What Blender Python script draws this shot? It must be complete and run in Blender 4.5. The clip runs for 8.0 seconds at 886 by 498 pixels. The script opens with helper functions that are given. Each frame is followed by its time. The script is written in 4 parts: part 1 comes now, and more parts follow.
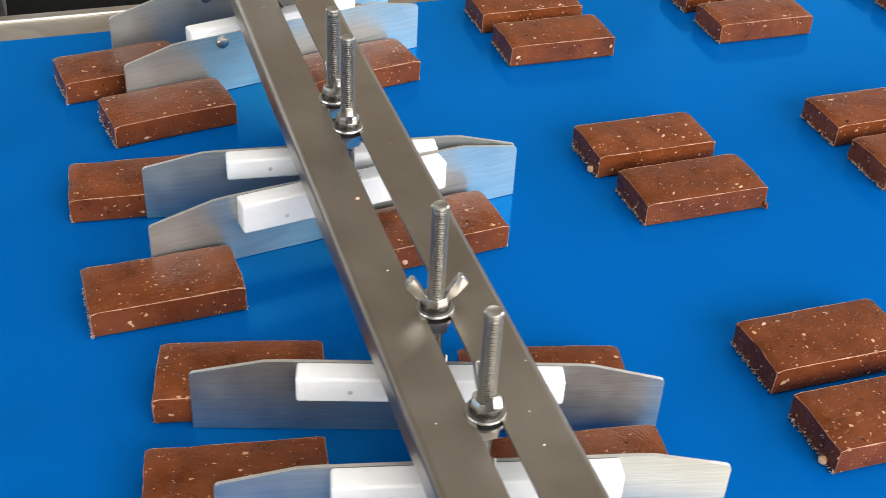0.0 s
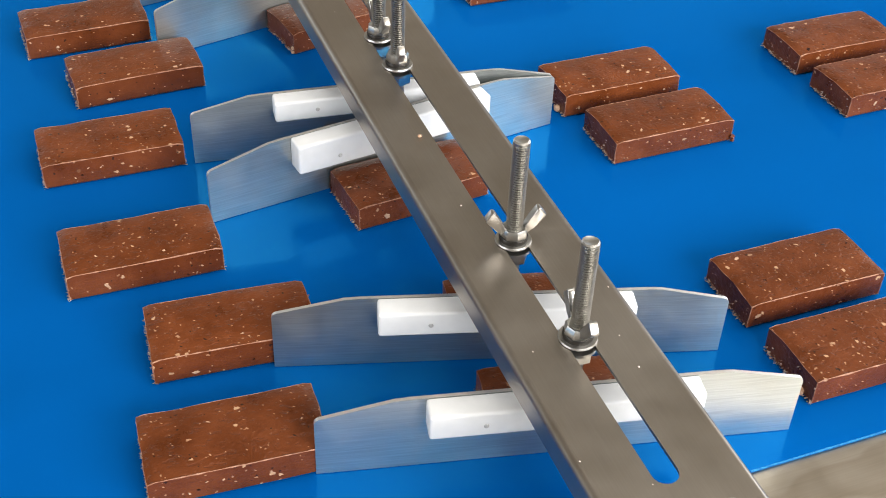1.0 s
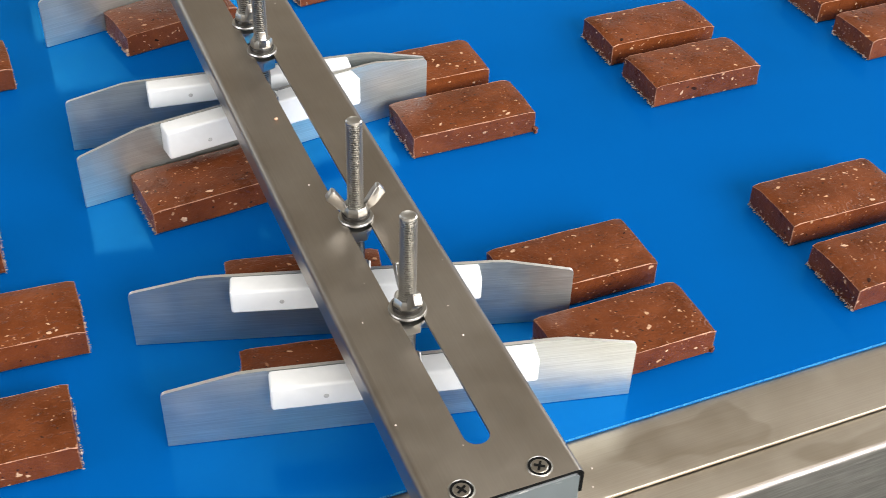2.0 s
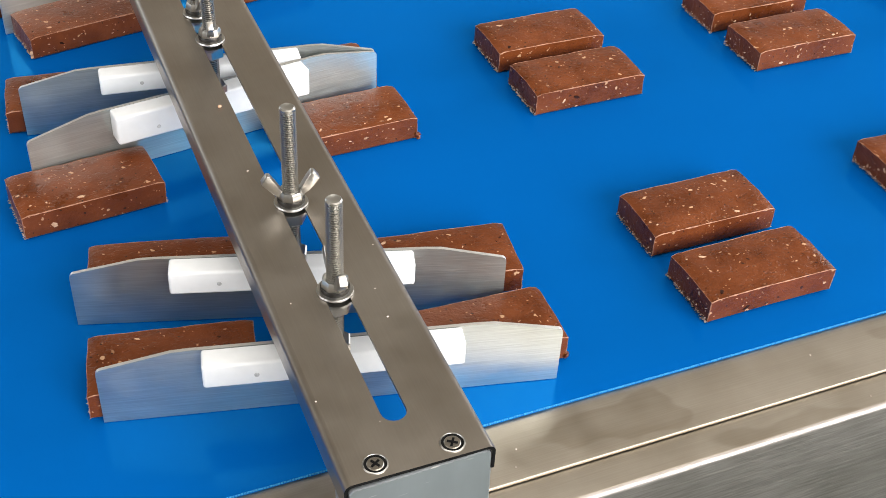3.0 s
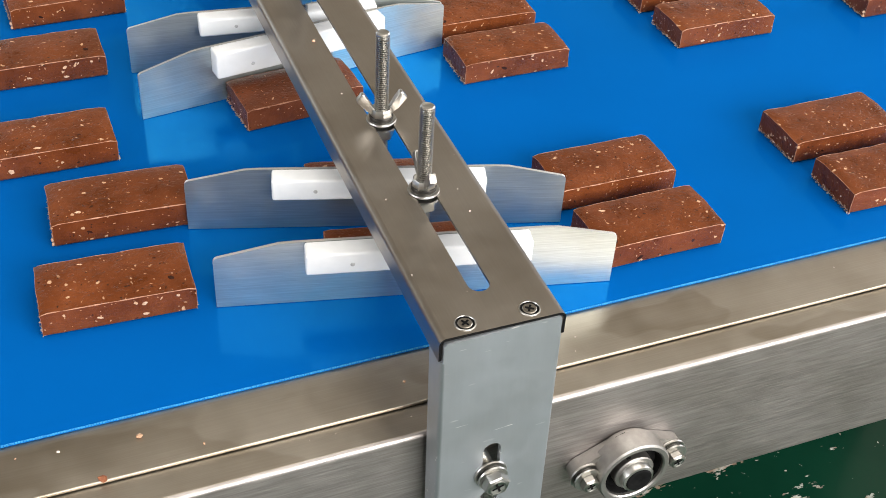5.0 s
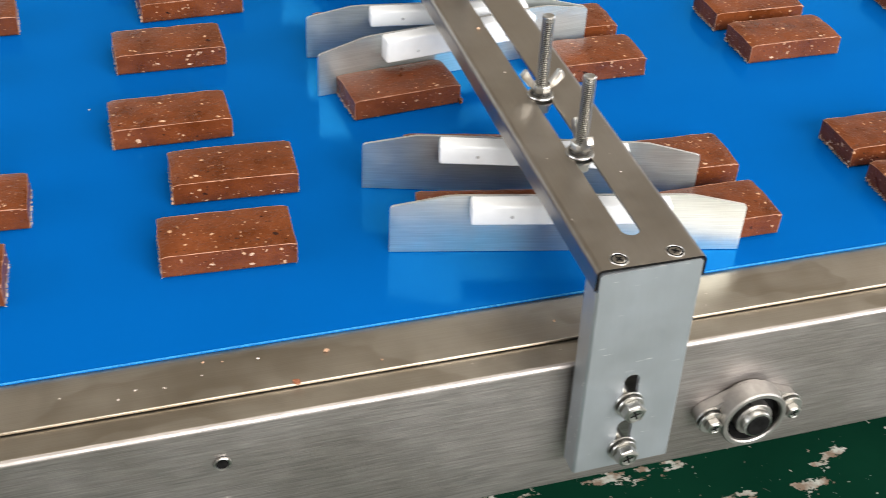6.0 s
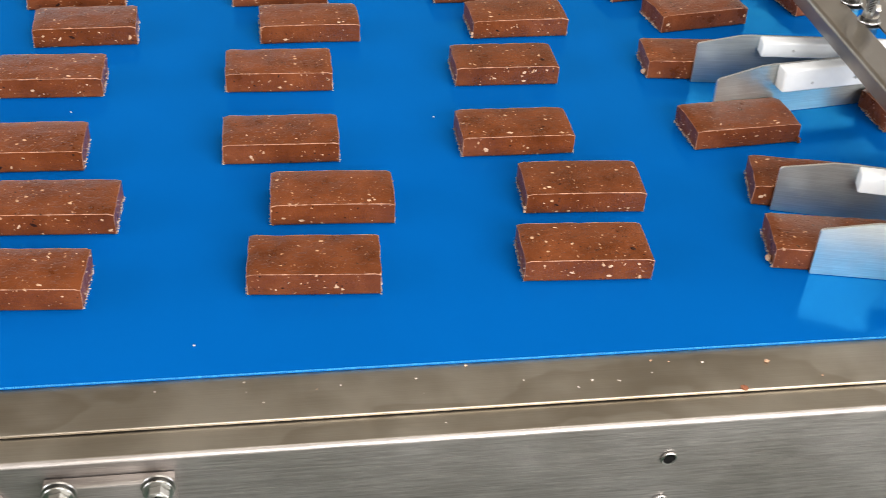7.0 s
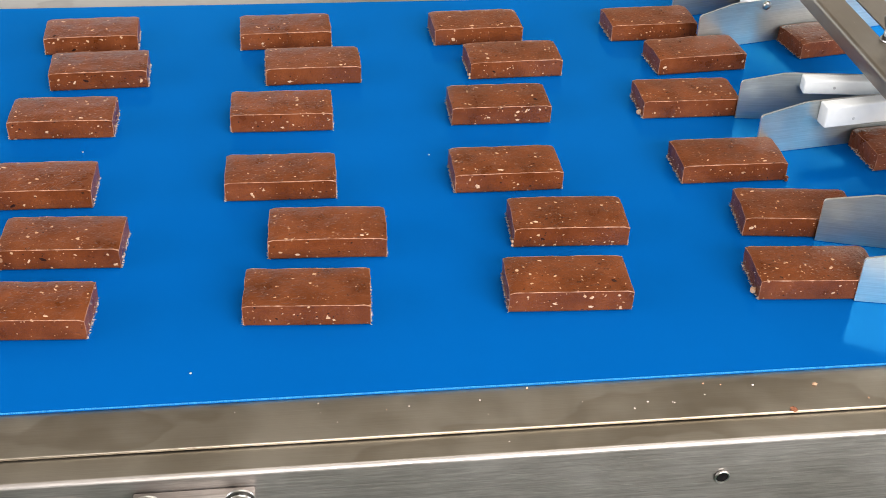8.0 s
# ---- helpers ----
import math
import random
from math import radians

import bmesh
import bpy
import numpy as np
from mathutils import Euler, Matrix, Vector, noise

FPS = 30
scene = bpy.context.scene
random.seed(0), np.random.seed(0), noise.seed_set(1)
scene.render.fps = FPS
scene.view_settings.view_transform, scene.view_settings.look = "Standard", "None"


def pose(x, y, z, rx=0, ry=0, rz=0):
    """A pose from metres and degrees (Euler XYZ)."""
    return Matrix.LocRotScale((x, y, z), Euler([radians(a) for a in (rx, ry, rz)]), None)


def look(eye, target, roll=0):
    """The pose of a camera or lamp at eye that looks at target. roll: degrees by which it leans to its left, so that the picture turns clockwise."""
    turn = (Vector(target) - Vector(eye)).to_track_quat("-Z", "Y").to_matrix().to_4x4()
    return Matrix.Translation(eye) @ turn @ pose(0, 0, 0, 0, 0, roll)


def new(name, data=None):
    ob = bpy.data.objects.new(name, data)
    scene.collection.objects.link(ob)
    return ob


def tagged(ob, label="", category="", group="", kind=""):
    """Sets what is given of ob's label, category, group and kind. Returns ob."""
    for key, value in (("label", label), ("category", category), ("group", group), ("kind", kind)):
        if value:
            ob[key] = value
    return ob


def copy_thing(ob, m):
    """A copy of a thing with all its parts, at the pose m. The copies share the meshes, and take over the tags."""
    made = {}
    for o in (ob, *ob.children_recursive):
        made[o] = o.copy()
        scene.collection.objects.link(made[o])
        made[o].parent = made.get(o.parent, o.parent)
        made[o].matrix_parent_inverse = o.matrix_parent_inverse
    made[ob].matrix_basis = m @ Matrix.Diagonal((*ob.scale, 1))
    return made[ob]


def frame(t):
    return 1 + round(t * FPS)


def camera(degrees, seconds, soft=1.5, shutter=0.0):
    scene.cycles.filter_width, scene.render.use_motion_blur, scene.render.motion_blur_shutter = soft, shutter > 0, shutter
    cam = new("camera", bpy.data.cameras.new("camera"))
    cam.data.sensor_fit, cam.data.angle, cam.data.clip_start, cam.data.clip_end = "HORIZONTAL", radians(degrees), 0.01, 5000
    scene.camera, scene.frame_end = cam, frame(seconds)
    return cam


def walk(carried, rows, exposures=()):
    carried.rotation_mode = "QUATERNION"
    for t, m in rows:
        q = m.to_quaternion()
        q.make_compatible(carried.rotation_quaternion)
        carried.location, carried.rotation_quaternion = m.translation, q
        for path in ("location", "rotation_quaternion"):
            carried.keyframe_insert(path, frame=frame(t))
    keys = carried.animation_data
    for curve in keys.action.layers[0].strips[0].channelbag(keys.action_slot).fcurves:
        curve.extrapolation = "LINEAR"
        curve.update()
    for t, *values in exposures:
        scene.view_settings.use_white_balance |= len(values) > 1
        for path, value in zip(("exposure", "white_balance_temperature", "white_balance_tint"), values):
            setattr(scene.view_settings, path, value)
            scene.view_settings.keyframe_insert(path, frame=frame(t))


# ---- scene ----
cam = camera(39.62, 8.0, soft=0.3, shutter=0.2)
PATH = [
    (0, (-0.1052, -0.2185, 0.4052), (0.0586, 0.2391, 0.0533), 3.21),
    (0.5, (-0.1574, -0.1983, 0.4085), (0.0186, 0.2441, 0.0433), 3.10),
    (1, (-0.1592, -0.2096, 0.4143), (0.0192, 0.2199, 0.0352), 2.41),
    (1.5, (-0.1269, -0.2349, 0.4222), (0.0574, 0.1884, 0.0389), 1.81),
    (2, (-0.1102, -0.2495, 0.4260), (0.0768, 0.1718, 0.0419), 2.07),
    (2.2, (-0.1014, -0.2549, 0.4238), (0.0881, 0.1661, 0.0406), 2.49),
    (3.3, (-0.0914, -0.2858, 0.4338), (0.0995, 0.1336, 0.0494), 3.44),
    (3.5, (-0.1047, -0.2952, 0.4313), (0.0855, 0.1253, 0.0479), 3.49),
    (4, (-0.1232, -0.3151, 0.4348), (0.0662, 0.1074, 0.0532), 3.63),
    (4.2, (-0.1277, -0.3239, 0.4403), (0.0600, 0.0967, 0.0557), 3.58),
    (5.3, (-0.1747, -0.3689, 0.4497), (0.0101, 0.0578, 0.0707), 3.58),
    (5.5, (-0.1902, -0.3861, 0.4551), (-0.0066, 0.0449, 0.0803), 3.48),
    (6, (-0.2283, -0.4327, 0.4561), (-0.0764, 0.0179, 0.0901), 3.32),
    (6.5, (-0.3277, -0.4367, 0.4561), (-0.2092, 0.0292, 0.0972), 3.79),
    (7, (-0.4053, -0.4307, 0.4537), (-0.3193, 0.0448, 0.0980), 3.56),
    (7.5, (-0.4306, -0.4472, 0.4685), (-0.3633, 0.0364, 0.1198), 2.80),
    (8, (-0.4279, -0.4623, 0.4724), (-0.3570, 0.0257, 0.1305), 2.26),
]
walk(cam, [(t, look(eye, target, roll)) for t, eye, target, roll in PATH], [(0, -0.03), (1, -0.02), (2.2, 0.02), (5.5, 0.09), (8, 0.15)])

# ---- light: an indoor hall lit by daylight through windows and a roof lamp, all unseen ----
FLOOR_Z, CEIL_Z = -0.80, 3.30
world = bpy.data.worlds.new("sky")
world.use_nodes = True
scene.world = world
wn = world.node_tree.nodes
sky = wn.new("ShaderNodeTexSky")
sky.sky_type, sky.sun_disc = "NISHITA", False
sky.sun_elevation, sky.sun_rotation = radians(40), radians(150)
wn["Background"].inputs["Strength"].default_value = 0.12
world.node_tree.links.new(sky.outputs[0], wn["Background"].inputs["Color"])


def window_light(name, eye, target, w, h, watts, colour):
    d = bpy.data.lights.new(name, "AREA")
    d.shape, d.size, d.size_y, d.energy, d.color = "RECTANGLE", w, h, watts, colour
    ob = new(name, d)
    ob.matrix_world = look(eye, target)
    return ob


window_light("window_light_south", (2.15, -3.95, 2.10), (2.15, 0, 2.10), 5.7, 2.3, 550, (1.0, 0.985, 0.96))
window_light("window_light_east", (5.95, 1.0, 1.75), (0, 1.0, 1.75), 5.4, 2.3, 220, (0.97, 0.985, 1.0))
window_light("window_light_north", (-2.4, 5.45, 1.2), (-2.4, 0, 1.2), 4.4, 1.4, 26, (0.98, 0.99, 1.0))
window_light("window_light_corner", (4.4, 5.45, 2.1), (4.4, 0, 2.1), 2.6, 1.4, 9, (0.98, 0.99, 1.0))
# unseen fill lamp, added to brighten block and bar ends facing west
window_light("fill_light_west", (-4.95, -0.5, 1.5), (0, -0.5, 1.5), 4.0, 1.8, 130, (0.98, 0.99, 1.0))
window_light("roof_light", (0.6, 0.2, 3.27), (0.6, 0.2, 0), 3.0, 1.6, 50, (1.0, 0.97, 0.92))


# ---- materials ----
def material(name, colour, rough=0.5, metal=0.0, spec=0.5):
    m = bpy.data.materials.new(name)
    m.use_nodes = True
    b = m.node_tree.nodes["Principled BSDF"]
    b.inputs["Base Color"].default_value = (*colour, 1)
    b.inputs["Roughness"].default_value = rough
    b.inputs["Metallic"].default_value = metal
    b.inputs["Specular IOR Level"].default_value = spec
    return m, m.node_tree.nodes, m.node_tree.links, b


def coords(n, l, scale=(1, 1, 1), vary=False):
    """Object coordinates in metres, stretched by scale; vary shifts them from object to object."""
    tc, mp = n.new("ShaderNodeTexCoord"), n.new("ShaderNodeMapping")
    mp.inputs["Scale"].default_value = scale
    l.new(tc.outputs["Object"], mp.inputs["Vector"])
    if vary:
        info, mul = n.new("ShaderNodeObjectInfo"), n.new("ShaderNodeVectorMath")
        mul.operation = "SCALE"
        mul.inputs[0].default_value = (7.3, 3.1, 5.7)
        l.new(info.outputs["Random"], mul.inputs["Scale"])
        l.new(mul.outputs[0], mp.inputs["Location"])
    return mp.outputs[0]


def noise_tex(n, l, vec, scale, detail=4, rough=0.55):
    t = n.new("ShaderNodeTexNoise")
    t.inputs["Scale"].default_value, t.inputs["Detail"].default_value, t.inputs["Roughness"].default_value = scale, detail, rough
    l.new(vec, t.inputs["Vector"])
    return t.outputs["Fac"]


def ramp(n, l, fac, stops):
    r = n.new("ShaderNodeValToRGB")
    els = r.color_ramp.elements
    while len(els) < len(stops):
        els.new(0.5)
    for e, (p, c) in zip(els, stops):
        e.position, e.color = p, (*c, 1) if len(c) == 3 else c
    l.new(fac, r.inputs[0])
    return r.outputs[0]


def grey(v):
    return (v, v, v)


def mix(n, l, fac, a, b, kind="MIX"):
    m = n.new("ShaderNodeMix")
    m.data_type, m.blend_type = "RGBA", kind
    for key, v in ((0, fac), (6, a), (7, b)):
        if isinstance(v, (int, float)):
            m.inputs[key].default_value = v
        elif isinstance(v, tuple):
            m.inputs[key].default_value = (*v, 1)
        else:
            l.new(v, m.inputs[key])
    return m.outputs[2]


def bump(n, l, b, height, strength, dist):
    bp = n.new("ShaderNodeBump")
    bp.inputs["Strength"].default_value, bp.inputs["Distance"].default_value = strength, dist
    l.new(height, bp.inputs["Height"])
    l.new(bp.outputs[0], b.inputs["Normal"])


def steel(name, base, rough, grain, smudge=0.5, grain_bump=0.25, lo=0.75, scratches=False, stains=False, aniso=0.0):
    """Brushed stainless steel: grain stretched along the rolling direction, smudges and faint stains."""
    m, n, l, b = material(name, base, rough, 1.0)
    if aniso:
        up = n.new("ShaderNodeCombineXYZ")
        up.inputs["Z"].default_value = 1.0
        l.new(up.outputs[0], b.inputs["Tangent"])
        b.inputs["Anisotropic"].default_value = aniso
    g = noise_tex(n, l, coords(n, l, grain), 1.0, 3, 0.6)
    s = noise_tex(n, l, coords(n, l, (1, 1, 1)), 14.0, 4, 0.55)
    fine = noise_tex(n, l, coords(n, l, (1, 1, 1)), 90.0, 3, 0.5)
    col = mix(n, l, 1.0, base, ramp(n, l, g, [(0.25, grey(lo)), (0.75, grey(1.0))]), "MULTIPLY")
    col = mix(n, l, smudge * 0.5, col, ramp(n, l, s, [(0.40, (0.60, 0.55, 0.48)), (0.62, (1, 1, 1))]), "MULTIPLY")
    if stains:
        dried = ramp(n, l, noise_tex(n, l, coords(n, l, (0.6, 1.3, 1)), 11.0, 3, 0.5), [(0.53, grey(0)), (0.545, grey(1))])
        rings = ramp(n, l, noise_tex(n, l, coords(n, l, (0.6, 1.3, 1)), 11.0, 3, 0.5), [(0.56, grey(1)), (0.62, grey(0.35))])
        col = mix(n, l, mix(n, l, 1.0, dried, rings, "MULTIPLY"), col, mix(n, l, 1.0, col, (0.85, 0.835, 0.81), "MULTIPLY"))
    l.new(col, b.inputs["Base Color"])
    r = n.new("ShaderNodeMath")
    r.operation = "MULTIPLY_ADD"
    l.new(s, r.inputs[0])
    r.inputs[1].default_value, r.inputs[2].default_value = 0.17, rough - 0.085
    r2 = n.new("ShaderNodeMath")
    r2.operation = "MULTIPLY_ADD"
    l.new(fine, r2.inputs[0])
    r2.inputs[1].default_value = 0.10
    l.new(r.outputs[0], r2.inputs[2])
    l.new(r2.outputs[0], b.inputs["Roughness"])
    bump(n, l, b, g, grain_bump, 0.0004)
    if scratches:
        mp = coords(n, l, (55, 300, 420))
        mp.node.inputs["Rotation"].default_value = (0, radians(14), 0)
        lines = ramp(n, l, noise_tex(n, l, mp, 1.0, 2, 0.5), [(0.67, grey(0)), (0.70, grey(1))])
        where = ramp(n, l, noise_tex(n, l, coords(n, l), 38.0, 3), [(0.50, grey(0)), (0.62, grey(1))])
        l.new(mix(n, l, mix(n, l, 1.0, lines, where, "MULTIPLY"), col, (0.95, 0.95, 0.95)), b.inputs["Base Color"])
    return m


STEEL_BEAM = steel("steel_satin_crossbar", (0.41, 0.37, 0.325), 0.30, (1500, 40, 1500), 0.7, 0.04, 0.93)
STEEL_FRAME = steel("steel_brushed_frame", (0.50, 0.46, 0.44), 0.42, (48, 900, 900), 0.6, 0.36, 0.62, aniso=0.12)
STEEL_STRIP = steel("steel_satin_strip", (0.475, 0.425, 0.36), 0.31, (20, 1500, 1500), 0.75, 0.06, 0.88, stains=True)
STEEL_PLATE = steel("steel_brushed_plate", (0.62, 0.66, 0.65), 0.38, (40, 1800, 1800), 0.4, 0.22, 0.74, aniso=0.28)
ALU_POST = steel("aluminium_mill_finish", (0.57, 0.605, 0.65), 0.46, (500, 500, 60), 0.4, 0.05, 0.97, True)
BRIGHT = steel("bright_zinc_steel", (0.57, 0.56, 0.535), 0.27, (200, 200, 200), 0.3, 0.05, 0.85)
CAST = steel("cast_aluminium", (0.48, 0.465, 0.445), 0.42, (260, 260, 260), 0.4, 0.4, 0.8)
SCREW = steel("satin_screw_steel", (0.36, 0.33, 0.29), 0.26, (200, 200, 200), 0.3, 0.05, 0.9)
EDGE = steel("sheared_steel_edge", (0.85, 0.84, 0.82), 0.38, (300, 300, 300), 0.1, 0.05, 0.9)
DARK_STEEL = steel("dark_steel_and_thread_shade", (0.10, 0.095, 0.09), 0.35, (200, 200, 200), 0.3, 0.1, 0.8)


def black_parts_and_gaps():
    m, n, l, b = material("black_gap", (0.008, 0.008, 0.008), 0.8, 0.0, 0.06)
    l.new(ramp(n, l, noise_tex(n, l, coords(n, l), 300), [(0.3, grey(0.004)), (0.7, grey(0.010))]), b.inputs["Base Color"])
    return m


BLACK = black_parts_and_gaps()


def belt_material():
    """Smooth blue urethane: a deep blue body under a thin blue-tinted gloss, faintly scuffed."""
    m, n, l, b = material("blue_conveyor_belt", (0.0003, 0.095, 0.345), 0.5, 0.0, 0.0)
    s = noise_tex(n, l, coords(n, l, (0.6, 1, 1)), 9.0, 4)
    f = noise_tex(n, l, coords(n, l, (1, 1, 1)), 1400.0, 2)
    scuff = noise_tex(n, l, coords(n, l, (60, 420, 1)), 1.0, 4, 0.65)
    l.new(ramp(n, l, s, [(0.3, (0.0002, 0.0845, 0.340)), (0.7, (0.0003, 0.0920, 0.368))]), b.inputs["Base Color"])
    gloss, fres, both = n.new("ShaderNodeBsdfGlossy"), n.new("ShaderNodeFresnel"), n.new("ShaderNodeMixShader")
    gloss.inputs["Color"].default_value = (0.05, 0.54, 1.0, 1)
    fres.inputs["IOR"].default_value = 1.62
    l.new(ramp(n, l, mix(n, l, 0.5, s, scuff), [(0.35, grey(0.09)), (0.65, grey(0.19))]), gloss.inputs["Roughness"])
    l.new(fres.outputs[0], both.inputs[0])
    l.new(b.outputs[0], both.inputs[1])
    l.new(gloss.outputs[0], both.inputs[2])
    l.new(both.outputs[0], n["Material Output"].inputs["Surface"])
    bump(n, l, b, f, 0.10, 0.0001)
    return m


BELT = belt_material()
BELT_EDGE, _n, _l, _b = material("pale_blue_cut_fibre", (0.10, 0.42, 0.78), 0.8)
_l.new(ramp(_n, _l, noise_tex(_n, _l, coords(_n, _l), 500), [(0.3, (0.004, 0.13, 0.36)), (0.7, (0.03, 0.28, 0.52))]), _b.inputs["Base Color"])


def chocolate():
    """Milk chocolate with chopped nuts, cocoa flecks and a smeared, slightly greasy top."""
    m, n, l, b = material("nut_chocolate", (0.22, 0.075, 0.035), 0.48, 0.0, 0.20)
    v = coords(n, l, (1, 1, 1), True)
    big = noise_tex(n, l, v, 45.0, 5, 0.6)
    col = ramp(n, l, big, [(0.30, (0.088, 0.0218, 0.0052)), (0.52, (0.139, 0.0358, 0.0095)), (0.75, (0.192, 0.0530, 0.0155))])
    info = n.new("ShaderNodeObjectInfo")
    col = mix(n, l, 1.0, col, ramp(n, l, info.outputs["Random"], [(0.0, grey(0.86)), (1.0, (1.0, 0.99, 0.96))]), "MULTIPLY")
    warp = n.new("ShaderNodeVectorMath")
    warp.operation = "MULTIPLY_ADD"
    nz = n.new("ShaderNodeTexNoise")
    nz.inputs["Scale"].default_value = 260
    l.new(v, nz.inputs["Vector"])
    l.new(nz.outputs["Color"], warp.inputs[0])
    warp.inputs[1].default_value = (0.0045, 0.0045, 0.0045)
    l.new(v, warp.inputs[2])

    def specks(scale, radius, chance, soft):
        vo = n.new("ShaderNodeTexVoronoi")
        vo.inputs["Scale"].default_value = scale
        l.new(warp.outputs[0], vo.inputs["Vector"])
        near = ramp(n, l, vo.outputs["Distance"], [(radius - soft, grey(1)), (radius, grey(0))])
        sep = n.new("ShaderNodeSeparateColor")
        l.new(vo.outputs["Color"], sep.inputs[0])
        pick = ramp(n, l, sep.outputs[0], [(chance, grey(1)), (chance + 0.01, grey(0))])
        return mix(n, l, 1.0, near, pick, "MULTIPLY")

    nuts = specks(250.0, 0.30, 0.06, 0.06)
    crumbs = specks(520.0, 0.29, 0.12, 0.08)
    dark = specks(420.0, 0.29, 0.08, 0.06)
    col = mix(n, l, crumbs, col, (0.40, 0.21, 0.12))
    col = mix(n, l, nuts, col, (0.50, 0.295, 0.175))
    col = mix(n, l, dark, col, (0.030, 0.011, 0.006))
    l.new(col, b.inputs["Base Color"])
    l.new(ramp(n, l, big, [(0.3, grey(0.25)), (0.7, grey(0.40))]), b.inputs["Roughness"])
    fine = noise_tex(n, l, v, 700.0, 3)
    pits = noise_tex(n, l, v, 1100.0, 2)
    lumps = noise_tex(n, l, v, 240.0, 4, 0.6)
    h = mix(n, l, 0.66, mix(n, l, 0.4, fine, pits), lumps)
    # small open pores, longer along the bar
    pores = ramp(n, l, noise_tex(n, l, coords(n, l, (0.62, 1, 1), True), 430.0, 2, 0.5), [(0.30, grey(0)), (0.42, grey(1))])
    # scraped ripples in patches of the top
    wave = n.new("ShaderNodeTexWave")
    wave.inputs["Scale"].default_value = 95
    wave.inputs["Distortion"].default_value = 16.0
    wave.inputs["Detail"].default_value = 2.0
    wave.inputs["Detail Scale"].default_value = 1.2
    l.new(v, wave.inputs["Vector"])
    up = n.new("ShaderNodeSeparateXYZ")
    l.new(n.new("ShaderNodeNewGeometry").outputs["Normal"], up.inputs[0])
    h = mix(n, l, ramp(n, l, up.outputs["Z"], [(0.6, grey(0.10)), (0.8, grey(0.27))]), h, pores)
    patch = ramp(n, l, noise_tex(n, l, v, 24.0, 3), [(0.56, grey(0)), (0.70, grey(0.16))])
    patch = mix(n, l, 1.0, patch, ramp(n, l, up.outputs["Z"], [(0.6, grey(0)), (0.8, grey(1))]), "MULTIPLY")
    h = mix(n, l, patch, h, wave.outputs["Fac"])
    bump(n, l, b, h, 1.0, 0.0009)
    return m


CHOC = chocolate()


def plain_varied(name, lo, hi, scale, rough, spec=0.4):
    m, n, l, b = material(name, hi, rough, 0.0, spec)
    v = coords(n, l, (1, 1, 1), True)
    l.new(ramp(n, l, noise_tex(n, l, v, scale), [(0.3, lo), (0.7, hi)]), b.inputs["Base Color"])
    bump(n, l, b, noise_tex(n, l, v, scale * 4), 0.2, 0.0003)
    return m


RIDGE = plain_varied("scraped_edge_and_highlight", (0.20, 0.075, 0.038), (0.46, 0.24, 0.15), 420, 0.5)
NUT = plain_varied("chopped_nut", (0.42, 0.23, 0.135), (0.64, 0.43, 0.29), 400, 0.55)
COCOA = plain_varied("cocoa_bit", (0.012, 0.004, 0.003), (0.035, 0.012, 0.007), 400, 0.6, 0.12)
CRUMB = plain_varied("pale_crumb", (0.45, 0.36, 0.32), (0.72, 0.64, 0.58), 400, 0.7)
FRINGE = plain_varied("torn_chocolate_flake", (0.26, 0.16, 0.11), (0.58, 0.46, 0.39), 400, 0.7)
RUST = plain_varied("dried_chocolate_smear", (0.16, 0.045, 0.02), (0.34, 0.13, 0.06), 900, 0.6)


def white_plastic():
    m, n, l, b = material("white_nylon", (0.86, 0.86, 0.85), 0.38, 0.0, 0.45)
    l.new(ramp(n, l, noise_tex(n, l, coords(n, l, (1, 1, 1), True), 60), [(0.35, (0.72, 0.73, 0.74)), (0.65, (0.79, 0.80, 0.81))]), b.inputs["Base Color"])
    bump(n, l, b, noise_tex(n, l, coords(n, l, (20, 400, 400)), 1.0), 0.12, 0.0003)
    return m


WHITE = white_plastic()
TIP = plain_varied("dull_screw_tip", (0.36, 0.36, 0.36), (0.52, 0.52, 0.52), 500, 0.45)


def floor_paint():
    m, n, l, b = material("green_floor_paint_chipped", (0.005, 0.07, 0.035), 0.35, 0.0, 0.30)
    v = coords(n, l)
    stretch = coords(n, l, (0.55, 1.2, 1))
    base = ramp(n, l, noise_tex(n, l, v, 3.0, 5), [(0.3, (0.0016, 0.020, 0.011)), (0.7, (0.004, 0.038, 0.020))])
    chip = ramp(n, l, noise_tex(n, l, stretch, 21.0, 6, 0.66), [(0.61, grey(0)), (0.625, grey(1))])
    dots = ramp(n, l, noise_tex(n, l, v, 75.0, 3, 0.6), [(0.69, grey(0)), (0.705, grey(1))])
    bare = ramp(n, l, noise_tex(n, l, v, 40.0, 4), [(0.42, (0.50, 0.50, 0.44)), (0.58, (0.24, 0.17, 0.12))])
    worn = ramp(n, l, noise_tex(n, l, v, 1.1, 3), [(0.38, grey(0)), (0.50, grey(1))])
    both = mix(n, l, 1.0, mix(n, l, 1.0, chip, dots, "LIGHTEN"), worn, "MULTIPLY")
    l.new(mix(n, l, both, base, bare), b.inputs["Base Color"])
    l.new(ramp(n, l, both, [(0.0, grey(0.16)), (1.0, grey(0.85))]), b.inputs["Roughness"])
    bump(n, l, b, both, 0.4, -0.001)
    return m


FLOOR_PAINT = floor_paint()


def wall_paint(name, lo, hi):
    m, n, l, b = material(name, hi, 0.8)
    l.new(ramp(n, l, noise_tex(n, l, coords(n, l), 1.4, 6), [(0.3, lo), (0.7, hi)]), b.inputs["Base Color"])
    bump(n, l, b, noise_tex(n, l, coords(n, l), 60), 0.2, 0.002)
    return m


